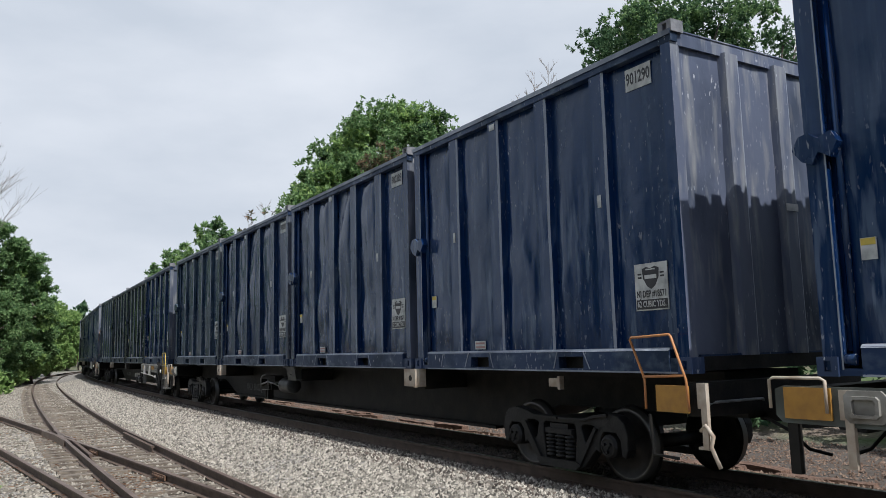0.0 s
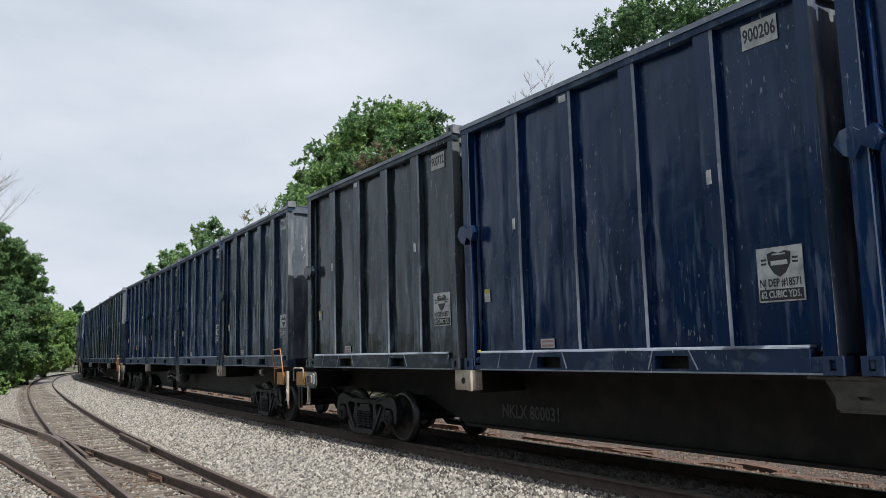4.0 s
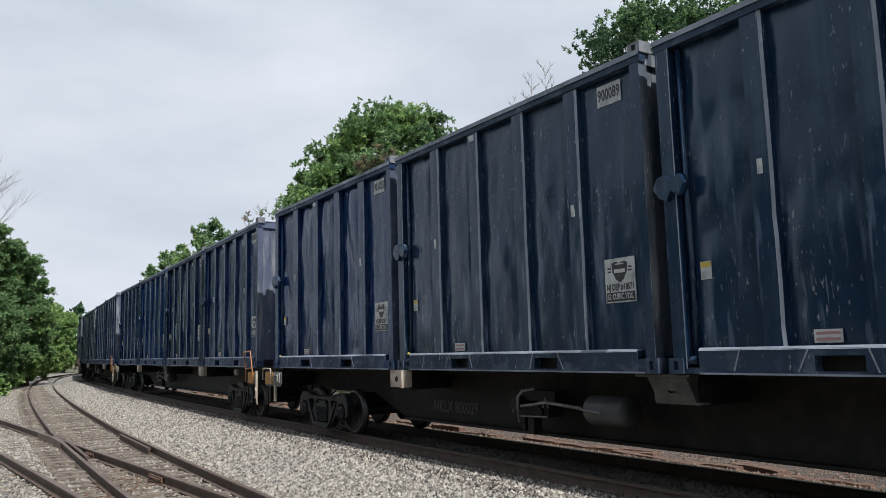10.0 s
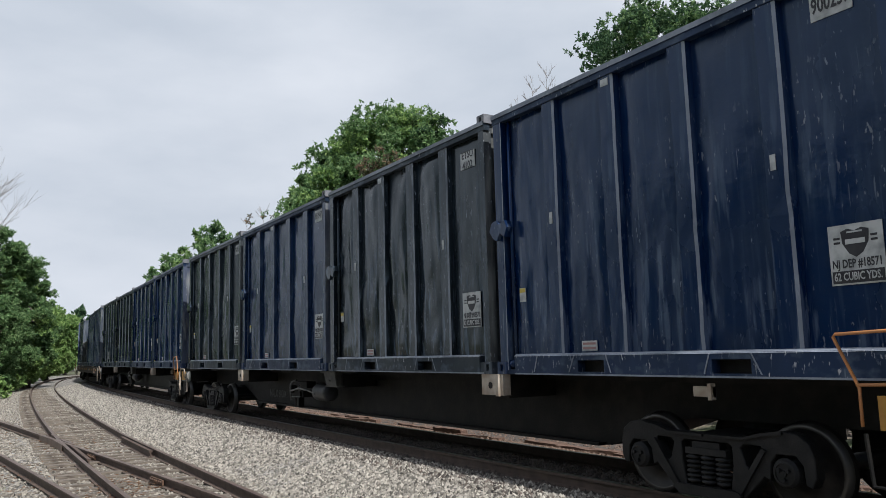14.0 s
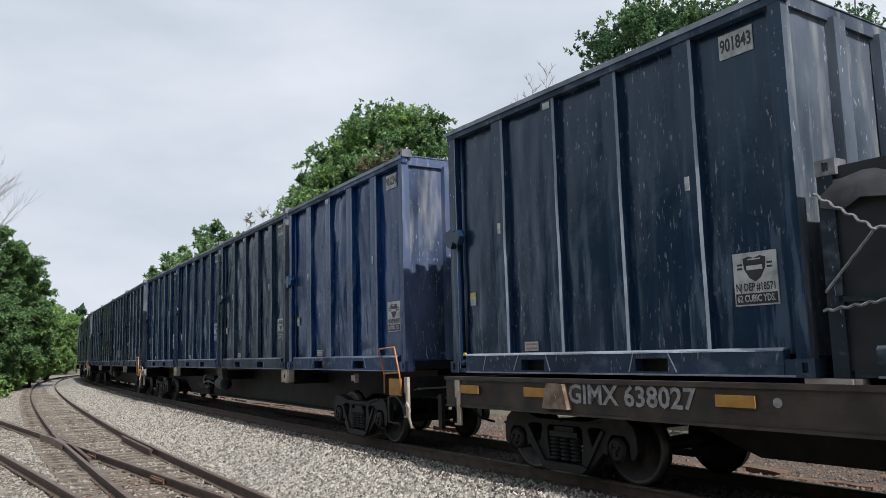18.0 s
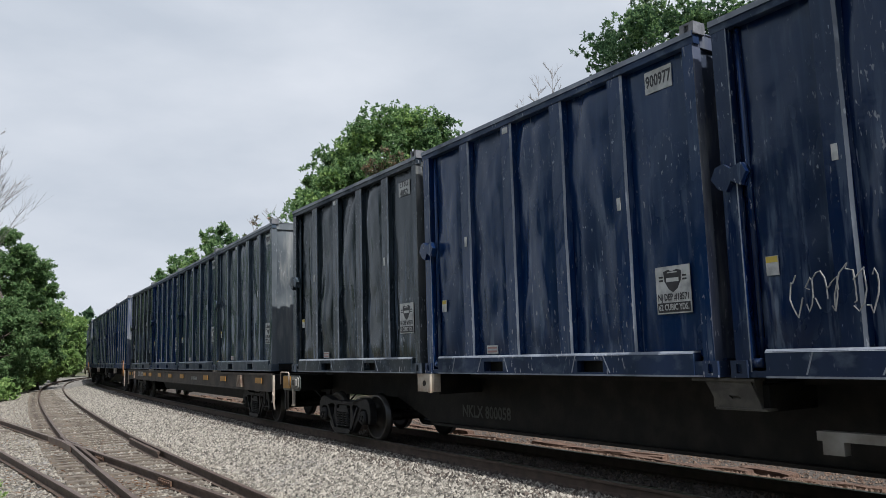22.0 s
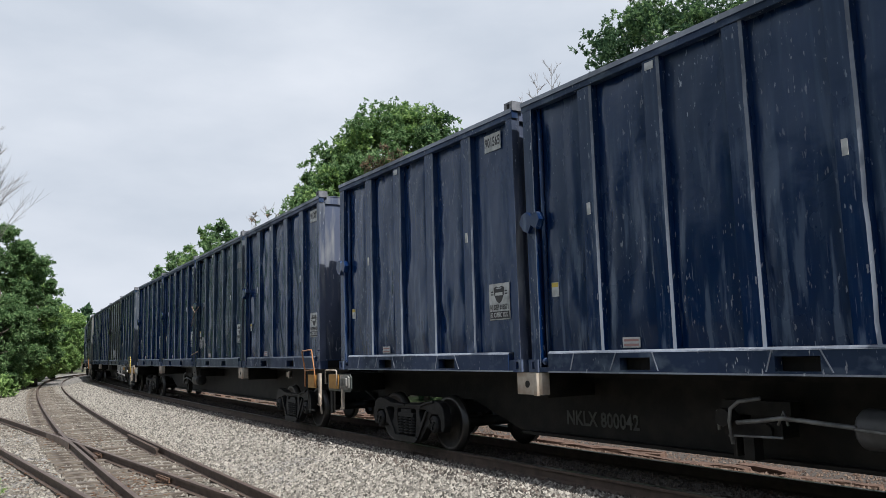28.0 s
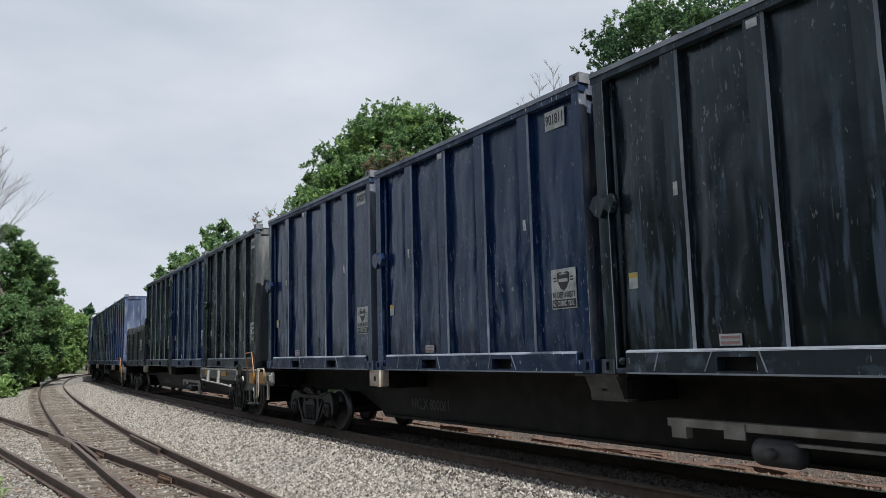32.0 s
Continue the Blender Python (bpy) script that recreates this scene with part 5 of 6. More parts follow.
def build_half_box():
    """The low dark box under a tied tarpaulin."""
    c = new("half_height_container")
    h = 1.72
    y = -CW / 2
    part("side_panel", dented_sheet(91, CL - 0.1, h, 24, 12, 0.015), M_LOWBOX, c, smooth=True, at=(0, y, 0.05))
    part("side_panel", dented_sheet(92, CL - 0.1, h, 12, 6, 0.015), M_LOWBOX, c, smooth=True, at=pose(0, -y, 0.05, 0, 0, 180))
    for sx, a in ((1, 90), (-1, -90)):
        part("end_panel", dented_sheet(93, CW - 0.1, h, 12, 8, 0.015), M_LOWBOX, c, smooth=True, at=pose(sx * (CL / 2 - 0.05), 0, 0.05, 0, 0, a))
    for x in (-1.95, -0.75, 0.75):
        part("rib", rib_mesh(h - 0.3, int(x * 10)), M_LOWBOX, c, at=(x, y + 0.02, 0.25))
    for sx in (-1, 1):
        for sy in (-1, 1):
            part("corner_post", made((box, -0.07, 0.07, -0.07, 0.07, 0, h + 0.05)), PAINT_EDGE, c, at=(sx * (CL / 2 - 0.07), sy * (CW / 2 - 0.04), 0))
            part("corner_casting", casting_mesh(0.14), M_CASTING, c, at=pose(sx * (CL / 2 - 0.09), sy * (CW / 2 - 0.05), h - 0.02, 0, 0, 0 if sy < 0 else 180))
    for sy in (-1, 1):
        part("bottom_rail", shared("bottom_rail", bottom_rail_mesh, PAINT_EDGE), None, c, at=pose(0, sy * CW / 2, 0, 0, 0, 0 if sy < 0 else 180))
        part("side_bar", made((box, -CL / 2 + 0.1, CL / 2 - 0.9, -0.03, 0.03, 0, 0.05)), PAINT_EDGE, c, at=(0, sy * CW / 2, 0.62))
    bm = bmesh.new()
    rows = []
    prof = [(-1.37, -0.24), (-1.355, -0.1), (-1.31, 0.02), (-1.0, 0.10), (-0.5, 0.16), (0, 0.18), (0.5, 0.16), (1.0, 0.1), (1.31, 0.02), (1.345, -0.1), (1.36, -0.3)]
    for j, (v, w) in enumerate(prof):
        row = []
        for i in range(31):
            x = (i / 30 - 0.5) * (CL - 0.05)
            q = noise.noise(Vector((x * 1.6, v * 1.5, 3))) * 0.10 + noise.noise(Vector((x * 4, v * 2, 8))) * 0.05
            hang = w + (q * 2.4 if j in (0, len(prof) - 1) else q)
            row.append(bm.verts.new((x, v + (0.03 * math.sin(x * 9 + j) if abs(v) > 1.3 else 0), h + hang + 0.02 * x)))
        rows.append(row)
    for a, b in zip(rows[:-1], rows[1:]):
        for i in range(30):
            bm.faces.new((a[i], a[i + 1], b[i + 1], b[i]))
    part("tarpaulin", bm, M_TARP, c, "creased black tarpaulin tied over the load", smooth=True)
    for pts in ([(-CL / 2, y - 0.1, 1.55), (-CL / 2 + 0.5, y - 0.12, 1.18), (-CL / 2 + 0.05, y - 0.1, 0.72)], [(-CL / 2 + 0.5, y - 0.12, 1.18), (-0.9, y - 0.1, 1.25)],
                [(-CL / 2, y - 0.1, 0.55), (-CL / 2 + 0.6, y - 0.12, 0.62), (-CL / 2 + 0.95, y - 0.1, 0.75)], [(-CL / 2 + 0.7, y - 0.12, 1.2), (-CL / 2 + 0.7, y - 0.1, 0.2)]):
        part("chain", chain_mesh(pts), M_CASTING, c, "slack steel chain")
    for x, z0, z1 in ((-1.3, 1.62, 1.3), (-0.1, 1.55, 1.2), (0.25, 1.6, 1.35), (1.6, 1.75, 1.25)):
        part("tie_cord", made((tube, [(x, y - 0.07, z0), (x + 0.1, y - 0.075, (z0 + z1) / 2), (x + 0.22, y - 0.07, z1)], 0.012, 5)), M_TARP, c)
    logo_plate(c, CL / 2 - 1.05, y - 0.03, 0.9)
    part("number", letters("2801", 0.2, M_STENCIL, 0.8), None, c, "white stencilled number", at=(-1.25, y - 0.03, 1.08))
    return c


# ---- wagons ----
def coil_mesh():
    bm = bmesh.new()
    lathe(bm, [(0.05, 0.0)] + [(r, 0.012 + i * 0.046 + d) for i in range(6) for r, d in ((0.052, 0.0), (0.084, 0.008), (0.086, 0.026), (0.052, 0.036))] + [(0.05, 0.29)], "z", 10)
    return bm


def holed_plate(bm, outline, holes, y0, y1):
    """A plate in x and z with openings of any shape cut through it."""
    edges = []
    for loop in (outline, *holes):
        v = [bm.verts.new((x, y0, z)) for x, z in loop]
        edges += [bm.edges.new((v[i], v[(i + 1) % len(v)])) for i in range(len(v))]
    faces = [f for f in bmesh.ops.triangle_fill(bm, edges=edges, use_beauty=True)["geom"] if isinstance(f, bmesh.types.BMFace)]
    out = bmesh.ops.extrude_face_region(bm, geom=faces)["geom"]
    for v in (q for q in out if isinstance(q, bmesh.types.BMVert)):
        v.co.y = y1


def side_frame_mesh():
    """Cast side frame: dipped top chord with round pedestal ends, sloping struts, windows, spring seat."""
    half = [(0.0, 0.70), (0.46, 0.705), (0.64, 0.755), (0.88, 0.79), (1.03, 0.765), (1.13, 0.69), (1.175, 0.56), (1.175, 0.40), (1.13, 0.31), (1.07, 0.33), (1.055, 0.50), (0.99, 0.575),
            (0.80, 0.575), (0.735, 0.50), (0.715, 0.33), (0.66, 0.36), (0.43, 0.135), (0.34, 0.095)]
    window = [(0.41, 0.60), (0.45, 0.635), (0.63, 0.635), (0.655, 0.59), (0.545, 0.41), (0.50, 0.40), (0.46, 0.44)]
    bm = bmesh.new()
    holed_plate(bm, half + [(-x, z) for x, z in half[:0:-1]],
                [window, [(-x, z) for x, z in window[::-1]], [(-0.31, 0.60), (-0.27, 0.63), (0.27, 0.63), (0.31, 0.60), (0.31, 0.42), (0.27, 0.19), (-0.27, 0.19), (-0.31, 0.42)]], -0.07, 0.07)
    for d in (-1, 1):      # flanges along the struts and the top chord
        prism(bm, [(d * 0.70, 0.60), (d * 0.66, 0.62), (d * 0.33, 0.16), (d * 0.37, 0.12)][::d], -0.10, -0.07)
        prism(bm, [(d * 0.02, 0.70), (d * 0.46, 0.705), (d * 0.64, 0.755), (d * 0.88, 0.79), (d * 0.88, 0.76), (d * 0.65, 0.725), (d * 0.47, 0.68), (d * 0.02, 0.675)][::d], -0.10, -0.07)
    prism(bm, [(-0.42, 0.16), (-0.33, 0.095), (0.33, 0.095), (0.42, 0.16), (0.36, 0.19), (-0.36, 0.19)], -0.12, -0.07)
    return bm


def bolster_end_mesh():
    """The end of the bolster that shows in the side frame's opening."""
    return made((box, -0.25, 0.25, -0.09, 0.05, 0.495, 0.56), (box, -0.17, 0.17, -0.075, 0.05, 0.56, 0.62), (box, 0.17, 0.25, -0.07, 0.05, 0.45, 0.50))


def bearing_mesh():
    bm = made((lathe, [(0.135, -0.13), (0.135, 0.06), (0.11, 0.09), (0.09, 0.095), (0.088, 0.085), (0.03, 0.085), (0.025, 0.10)], "y", 18))
    for k in range(3):
        lathe(bm, [(0.02, 0.08), (0.02, 0.115)], "y", 6, (0.055 * math.cos(k * 2.094 + 0.5), 0, 0.055 * math.sin(k * 2.094 + 0.5)))
    return bm


def wheelset_mesh():
    bm = bmesh.new()
    for d in (-1, 1):
        prof = [(0.445, d * 0.680), (0.420, d * 0.705), (0.418, d * 0.80), (0.375, d * 0.80), (0.345, d * 0.775), (0.17, d * 0.76), (0.14, d * 0.82), (0.085, d * 0.83)]
        lathe(bm, [(0.09, d * 0.66), (0.15, d * 0.665), (0.34, d * 0.675)] + prof, "y", 32)
    lathe(bm, [(0.085, -0.98), (0.085, 0.98)], "y", 12)
    for f in bm.faces:
        if all(0.372 < math.hypot(v.co.x, v.co.z) < 0.43 for v in f.verts):
            f.material_index = 1
    return bm


def build_bogie(car, x):
    """Bolster with side frames, springs, bearings, brake shoes and wheelsets below it."""
    b = part("bogie", shared("bogie", lambda: made((prism, [(-0.22, 0.50), (0.22, 0.50), (0.22, 0.70), (-0.22, 0.70)], -0.98, 0.98), (lathe, [(0.3, 0.68), (0.3, 0.82)], "z", 16), (box, 0.39, 0.45, -0.8, 0.8, 0.30, 0.38), (box, -0.45, -0.39, -0.8, 0.8, 0.30, 0.38)), M_BOGIE), None, car, "four-wheel cast steel bogie", at=(x, 0, 0))
    for d in (-1, 1):
        part("side_frame", shared("side_frame", side_frame_mesh, M_BOGIE, False, 0.01), None, b, at=pose(0, d * 1.0, 0.0, 0, 0, 0 if d < 0 else 180))
        d < 0 and part("bolster_end", shared("bolster_end", bolster_end_mesh, M_BOGIE, False, 0.01), None, b, at=pose(0, d * 1.0, 0, 0, 0, 0 if d < 0 else 180))
        for sx in (-1, 1):
            part("bearing_cap", shared("bearing_cap", bearing_mesh, M_BOGIE), None, b, at=pose(sx * 0.89, d * 1.02, 0.42, 0, 0, 0 if d > 0 else 180))
        for k in (-1, 0, 1) if d < 0 else ():
            part("spring", shared("spring", coil_mesh, M_BOGIE, True), None, b, at=(k * 0.18, d * 1.03, 0.205))
    for sx in (-1, 1):
        w = part("wheelset", shared("wheelset", wheelset_mesh, M_WHEEL, True), None, b, "dark steel wheelset", at=(sx * 0.89, 0, 0.42))
        if len(w.data.materials) < 2:
            w.data.materials.append(M_TREAD)
        WHEELS.append(w)
    return b


WHEELS = []


def handrail(points, r):
    return made((tube, points, r, 8))


def route_box_mesh():
    """A card holder with clipped corners, a raised rim and a pale card in it."""
    rim = lambda a, b, k: [(-a + k, -b), (a - k, -b), (a, -b + k), (a, b - k), (a - k, b), (-a + k, b), (-a, b - k), (-a, -b + k)]
    bm = bmesh.new()
    prism(bm, rim(0.21, 0.16, 0.05), -0.012, 0.03)
    o, i = rim(0.15, 0.105, 0.03), rim(0.115, 0.075, 0.02)
    for a in range(8):
        b = (a + 1) % 8
        prism(bm, [o[a], o[b], i[b], i[a]], -0.045, -0.01)
    return bm


def n_white(mark):
    """Whether the brake-end sill of that car keeps its pale grey paint."""
    return mark.endswith(("24", "31", "61"))


def mid_pad_mesh():
    """Slanting bracket between two flanges, with a slot through its plate."""
    bm = bmesh.new()
    holed_plate(bm, [(-0.27, 1.235), (0.25, 1.235), (0.36, 0.985), (-0.12, 0.985)], [[(0.0, 1.10), (0.11, 1.10), (0.14, 1.07), (0.03, 1.07)]], -0.075, -0.055)
    box(bm, -0.2, 0.28, -0.05, 0.07, 0.985, 1.235)
    box(bm, -0.42, 0.30, -0.09, 0.07, 1.235, 1.262)
    box(bm, -0.15, 0.42, -0.09, 0.07, 0.965, 0.985)
    return bm


def build_car(style, mark):
    """A container flat car. x runs forward, the origin lies on the rails below its middle."""
    car = new("container_flat_car")
    for x in (8.92, -9.25):
        build_bogie(car, x)
    if style == "flat":
        part("centre_sill", made((prism, [(-11.2, 0.80), (-8.1, 0.80), (-7.0, 0.40), (7.0, 0.40), (8.1, 0.80), (11.2, 0.80), (11.2, 1.1), (-11.2, 1.1)], -0.4, 0.4)), M_BLACK, car)
        part("deck", made((box, -11.35, 11.35, -1.30, 1.30, 1.10, 1.20)), M_BROWN, car)
        for d in (-1, 1):
            s = part("side_sill", made((extrude_x, [(-0.05, 0.80), (0.05, 0.80), (0.05, 0.83), (0.03, 0.83), (0.03, 1.17), (0.06, 1.17), (0.06, 1.22), (-0.06, 1.22), (-0.06, 1.17), (-0.03, 1.17), (-0.03, 0.83), (-0.05, 0.83)], -11.35, 11.35)), M_BROWN, car, "weathered brown side sill with reflectors", at=(0, d * 1.36, 0))
            small = not mark.endswith("001")
            for x in ((-10.73, -9.34, -6.51) if small else (-10.55, -9.45, -6.3)) + (-4.9, -2.8, -0.7, 1.4, 4.9, 7.0, 10.4):
                part("reflector", shared("reflector/small" if small else "reflector", lambda: made((box, -0.21, 0.21, -0.008, 0.008, -0.055, 0.055) if small else (box, -0.27, 0.27, -0.008, 0.008, -0.065, 0.065)), M_GOLD), None, s, at=(x, d * 0.072, 1.05))
            part("lettering", letters(mark, 0.30 if small else 0.28, M_STENCIL, 1.05 if small else 0.90), None, s, at=pose((-7.88 if small else -7.52) * (1 if d < 0 else -1), d * 0.04, 1.04, 0, 0, 0 if d < 0 else 180))
            if small:
                part("round_mark", made((lathe, [(0.045, -0.003), (0.045, 0.003)], "y", 14)), M_STENCIL, s, at=(-6.1, d * 0.036, 1.05))
            part("lettering", letters("LT WT 63 000", 0.16, M_STENCIL, 0.85), None, s, at=pose(3.2 if d < 0 else -3.2, d * 0.04, 1.0, 0, 0, 0 if d < 0 else 180))
            for x in ((-8.96, 9.0) if small else (-9.1, 8.75)):
                part("stake_pocket", shared("stake_pocket", lambda: made((prism, [(-0.22, -0.13), (0.22, -0.13), (0.14, 0.16), (-0.13, 0.16)], -0.05, 0.05), (lathe, [(0.04, -0.056), (0.04, -0.04)], "y", 10, (0, 0, 0.0))), M_RUSTCREAM), None, s, at=(x, d * 0.06, 1.0))
    else:
        part("centre_sill", shared("centre_sill", lambda: made((prism, [(-11.2, 0.78), (-8.2, 0.78), (-6.9, 0.37), (6.9, 0.37), (8.2, 0.78), (11.2, 0.78), (11.2, 1.18), (-11.2, 1.18)], -0.42, 0.42), (box, -6.8, 6.8, -0.55, 0.55, 0.36, 0.40)), M_BLACK), None, car, "deep black fish-belly sill")
        part("deck", shared("deck", lambda: made((box, -11.1, 11.1, -0.62, 0.62, 1.18, 1.265)), M_BLACK), None, car)
        part("lettering", letters(mark, 0.265, M_OLDMARK, 0.85), None, car, at=(-5.3, -0.43, 0.62))
    for x in (-5.62, 5.62):
        for d in (-1, 1):
            pad = part("container_pad", shared("container_pad", lambda: made((prism, [(-0.25, 0.99), (0.25, 0.99), (0.25, 1.265), (-0.25, 1.265)], -0.06, 0.06), (box, 0.13, 0.19, -0.10, -0.055, 0.98, 1.265)), M_CREAM), None, car, "pale container bracket", at=pose(x, d * 1.27, 0, 0, 0, 0 if d < 0 else 180))
            if d < 0:
                part("bolt_hole", shared("bolt_hole", lambda: made((lathe, [(0.045, -0.066), (0.045, -0.05)], "y", 12)), M_BLACK), None, pad, at=(-0.04, 0, 1.12))
        part("cross_bearer", shared("cross_bearer", lambda: made((prism, [(-0.22, 0.95), (0.22, 0.95), (0.22, 1.26), (-0.22, 1.26)], -1.22, 1.22)), M_BLACK), None, car, at=(x, 0, 0))
    if style != "flat":
        for d in (-1, 1):
            part("container_pad", shared("container_pad/mid", mid_pad_mesh, M_PAD), None, car, at=(0, d * 1.22, 0))
        part("cross_bearer", shared("cross_bearer/mid", lambda: made((prism, [(-0.25, 0.95), (0.35, 0.95), (0.35, 1.2), (-0.35, 1.2)], -1.16, 1.16)), M_BLACK), None, car)
    # brake gear on the viewer's side
    if style == "plain":
        part("air_reservoir", shared("air_reservoir", lambda: made((lathe, [(0.05, -0.36), (0.14, -0.345), (0.175, -0.31), (0.18, -0.29), (0.18, 0.29), (0.175, 0.31), (0.14, 0.345), (0.05, 0.36)], "x", 22)), M_GREY, True), None, car, "grey air reservoir", at=(-1.27, -0.85, 0.80))
        part("brake_valve", shared("brake_valve", lambda: made((box, -0.36, 0.42, -0.1, 0.12, 0.86, 1.0), (box, -0.30, 0.36, -0.16, 0.10, 0.66, 0.80), (lathe, [(0.09, -0.24), (0.09, 0.1)], "y", 12, (-0.26, 0, 0.83)), (lathe, [(0.07, -0.2), (0.07, 0.1)], "y", 12, (0.2, 0, 0.72)), (box, -0.10, 0.02, -0.14, 0.0, 0.42, 0.68), (box, -0.22, -0.18, -0.14, 0.0, 0.45, 0.68)), M_BLACK), None, car, at=(-2.72, -0.75, 0))
        pipes = []
        for pts, r in (([(-2.86, -1.0, 0.58), (-2.87, -1.02, 0.80), (-2.84, -1.03, 0.93), (-2.74, -1.03, 1.0), (-2.5, -1.02, 1.04)], 0.02), ([(-2.76, -1.05, 0.80), (-2.5, -1.06, 0.83), (-2.25, -1.06, 0.87), (-1.55, -1.08, 0.83)], 0.022),
                       ([(-1.55, -1.10, 0.82), (-1.18, -1.13, 0.80), (-1.16, -1.13, 0.76)], 0.012), ([(-2.9, -1.0, 0.66), (-2.3, -1.0, 0.68)], 0.012), ([(-2.32, -1.03, 0.80), (-2.24, -1.05, 0.93), (-2.21, -1.04, 0.80)], 0.014), ([(-3.05, -0.95, 0.70), (-3.05, -0.95, 0.9)], 0.018)):
            pipes.append((tube, pts, r, 7))
        part("brake_piping", made(*pipes), M_PIPE, car, "pale bent brake pipes", smooth=True)
    elif style == "white":
        part("valve_bracket", made((box, -1.1, 1.75, -0.05, 0.05, 0.90, 0.985), (box, -1.05, -0.85, -0.05, 0.05, 0.78, 0.9), (box, -0.35, -0.1, -0.07, -0.05, 0.82, 0.97), (box, 1.45, 1.52, -0.05, 0.05, 0.55, 0.92), (box, 1.66, 1.73, -0.05, 0.05, 0.55, 0.92), (box, 0.0, 1.5, -0.03, 0.03, 0.80, 0.83)), M_SILL, car, "pale brake gear bracket", at=(1.75, -0.9, -0.2))
        part("air_reservoir", shared("air_reservoir/small", lambda: made((lathe, [(0.05, -0.26), (0.12, -0.24), (0.14, -0.19), (0.14, 0.19), (0.12, 0.24), (0.05, 0.26)], "x", 16), (lathe, [(0.06, -0.2), (0.06, 0.2)], "y", 10)), M_GREY, True), None, car, "grey air reservoir", at=(1.95, -0.85, 0.52))
        sill = M_SILL if n_white(mark) else M_SILL_GREEN
        s = part("side_sill", made((prism, [(5.6, 0.98), (8.9, 0.93), (9.6, 0.93), (10.5, 0.72), (11.72, 0.72), (11.72, 1.2), (5.6, 1.2)], -0.02, 0.02)), sill, car, "pale grey brake-end side sill", at=(0, -1.36, 0))
        part("sill_flange", made((box, 5.6, 11.72, -0.045, 0.03, 1.2, 1.24), (box, 5.6, 5.625, -0.04, 0.02, 0.95, 1.2)), M_RIM, s, "rubbed white top edge")
        for x in (6.75, 8.0, 10.02):
            part("gusset", shared("gusset", lambda: made((prism, [(-0.14, 0.86), (0.0, 0.84), (0.06, 1.19), (0.02, 1.19)], -0.10, -0.02)), M_RIM), None, s, at=(x, 0, 0))
        for x in (6.42, 8.45):
            part("reflector", shared("reflector", lambda: made((box, -0.27, 0.27, -0.008, 0.008, -0.065, 0.065)), M_GOLD), None, s, "faded amber reflector", at=(x, -0.03, 1.10))
        for x, z, w in ((7.25, 1.12, 0.16), (7.3, 1.05, 0.22), (9.3, 1.10, 0.42), (9.25, 1.0, 0.2), (9.75, 1.0, 0.14)):
            part("print_line", made((box, x - w, x + w, -0.002, 0.002, z - 0.016, z + 0.016)), M_INK, s, at=(0, -0.024, 0))
        part("slot_box", made((box, -0.1, 0.1, -0.03, 0.0, -0.04, 0.04), (box, -0.12, 0.12, -0.035, 0.0, 0.04, 0.05)), M_RUSTCREAM, s, at=(7.72, -0.02, 1.1))
        part("emblem", made((lathe, [(0.09, -0.003), (0.09, 0.003)], "y", 18)), M_INK, s, at=(10.62, -0.024, 0.93))
        part("brake_rod", made((tube, [(5.95, -1.44, 0.90), (6.9, -1.45, 0.86), (8.4, -1.45, 0.82), (9.3, -1.44, 0.78)], 0.022, 7), (box, 9.3, 9.42, -1.47, -1.43, 0.76, 0.83)), M_RIM, car, "pale hand brake rod")
        part("brake_chain", made(*[(tube, [(9.3 + k * 0.09, -1.45 + 0.01 * (k % 2), 0.76 - 0.05 * math.sin(k * 0.39)), (9.42 + k * 0.09, -1.45 - 0.01 * (k % 2), 0.76 - 0.05 * math.sin(k * 0.39 + 0.39))], 0.02, 5) for k in range(8)]), M_BOGIE, car, "slack brake chain")
        part("brake_hanger", made((tube, [(5.95, -1.42, 0.93), (5.85, -1.45, 0.86), (6.05, -1.45, 0.74), (5.9, -1.44, 0.62), (6.2, -1.44, 0.56)], 0.03, 7), (lathe, [(0.10, -0.03), (0.10, 0.03)], "y", 14, (6.1, -1.42, 0.80))), M_BOGIE, car, smooth=True)
        part("hand_brake", made((prism, [(10.2, 0.72), (10.5, 0.70), (10.56, 1.2), (10.45, 1.3), (10.28, 1.28), (10.3, 1.0)], -1.50, -1.40), (tube, [(10.3, -1.5, 1.25), (10.42, -1.53, 1.32), (10.58, -1.53, 1.34), (10.6, -1.53, 1.1)], 0.035, 7), (tube, [(10.15, -1.5, 0.95), (10.18, -1.52, 0.62), (10.32, -1.52, 0.60), (10.35, -1.52, 0.78)], 0.03, 7), (lathe, [(0.13, -1.54), (0.13, -1.49)], "y", 14, (10.42, 0, 0.98))), M_BOGIE, car, "dark hand brake gear")
        part("brake_lever", made((tube, [(10.62, -1.46, 1.02), (10.8, -1.5, 1.06), (10.95, -1.52, 0.96)], 0.02, 7)), M_RIM, car, smooth=True)
        part("end_step", made((box, 11.15, 11.19, -0.03, 0.03, 0.42, 0.74), (box, 11.58, 11.64, -0.03, 0.03, 0.44, 0.74), (box, 11.15, 11.64, -0.06, 0.12, 0.40, 0.44)), sill, car, "welded box step", at=(0, -1.40, 0))
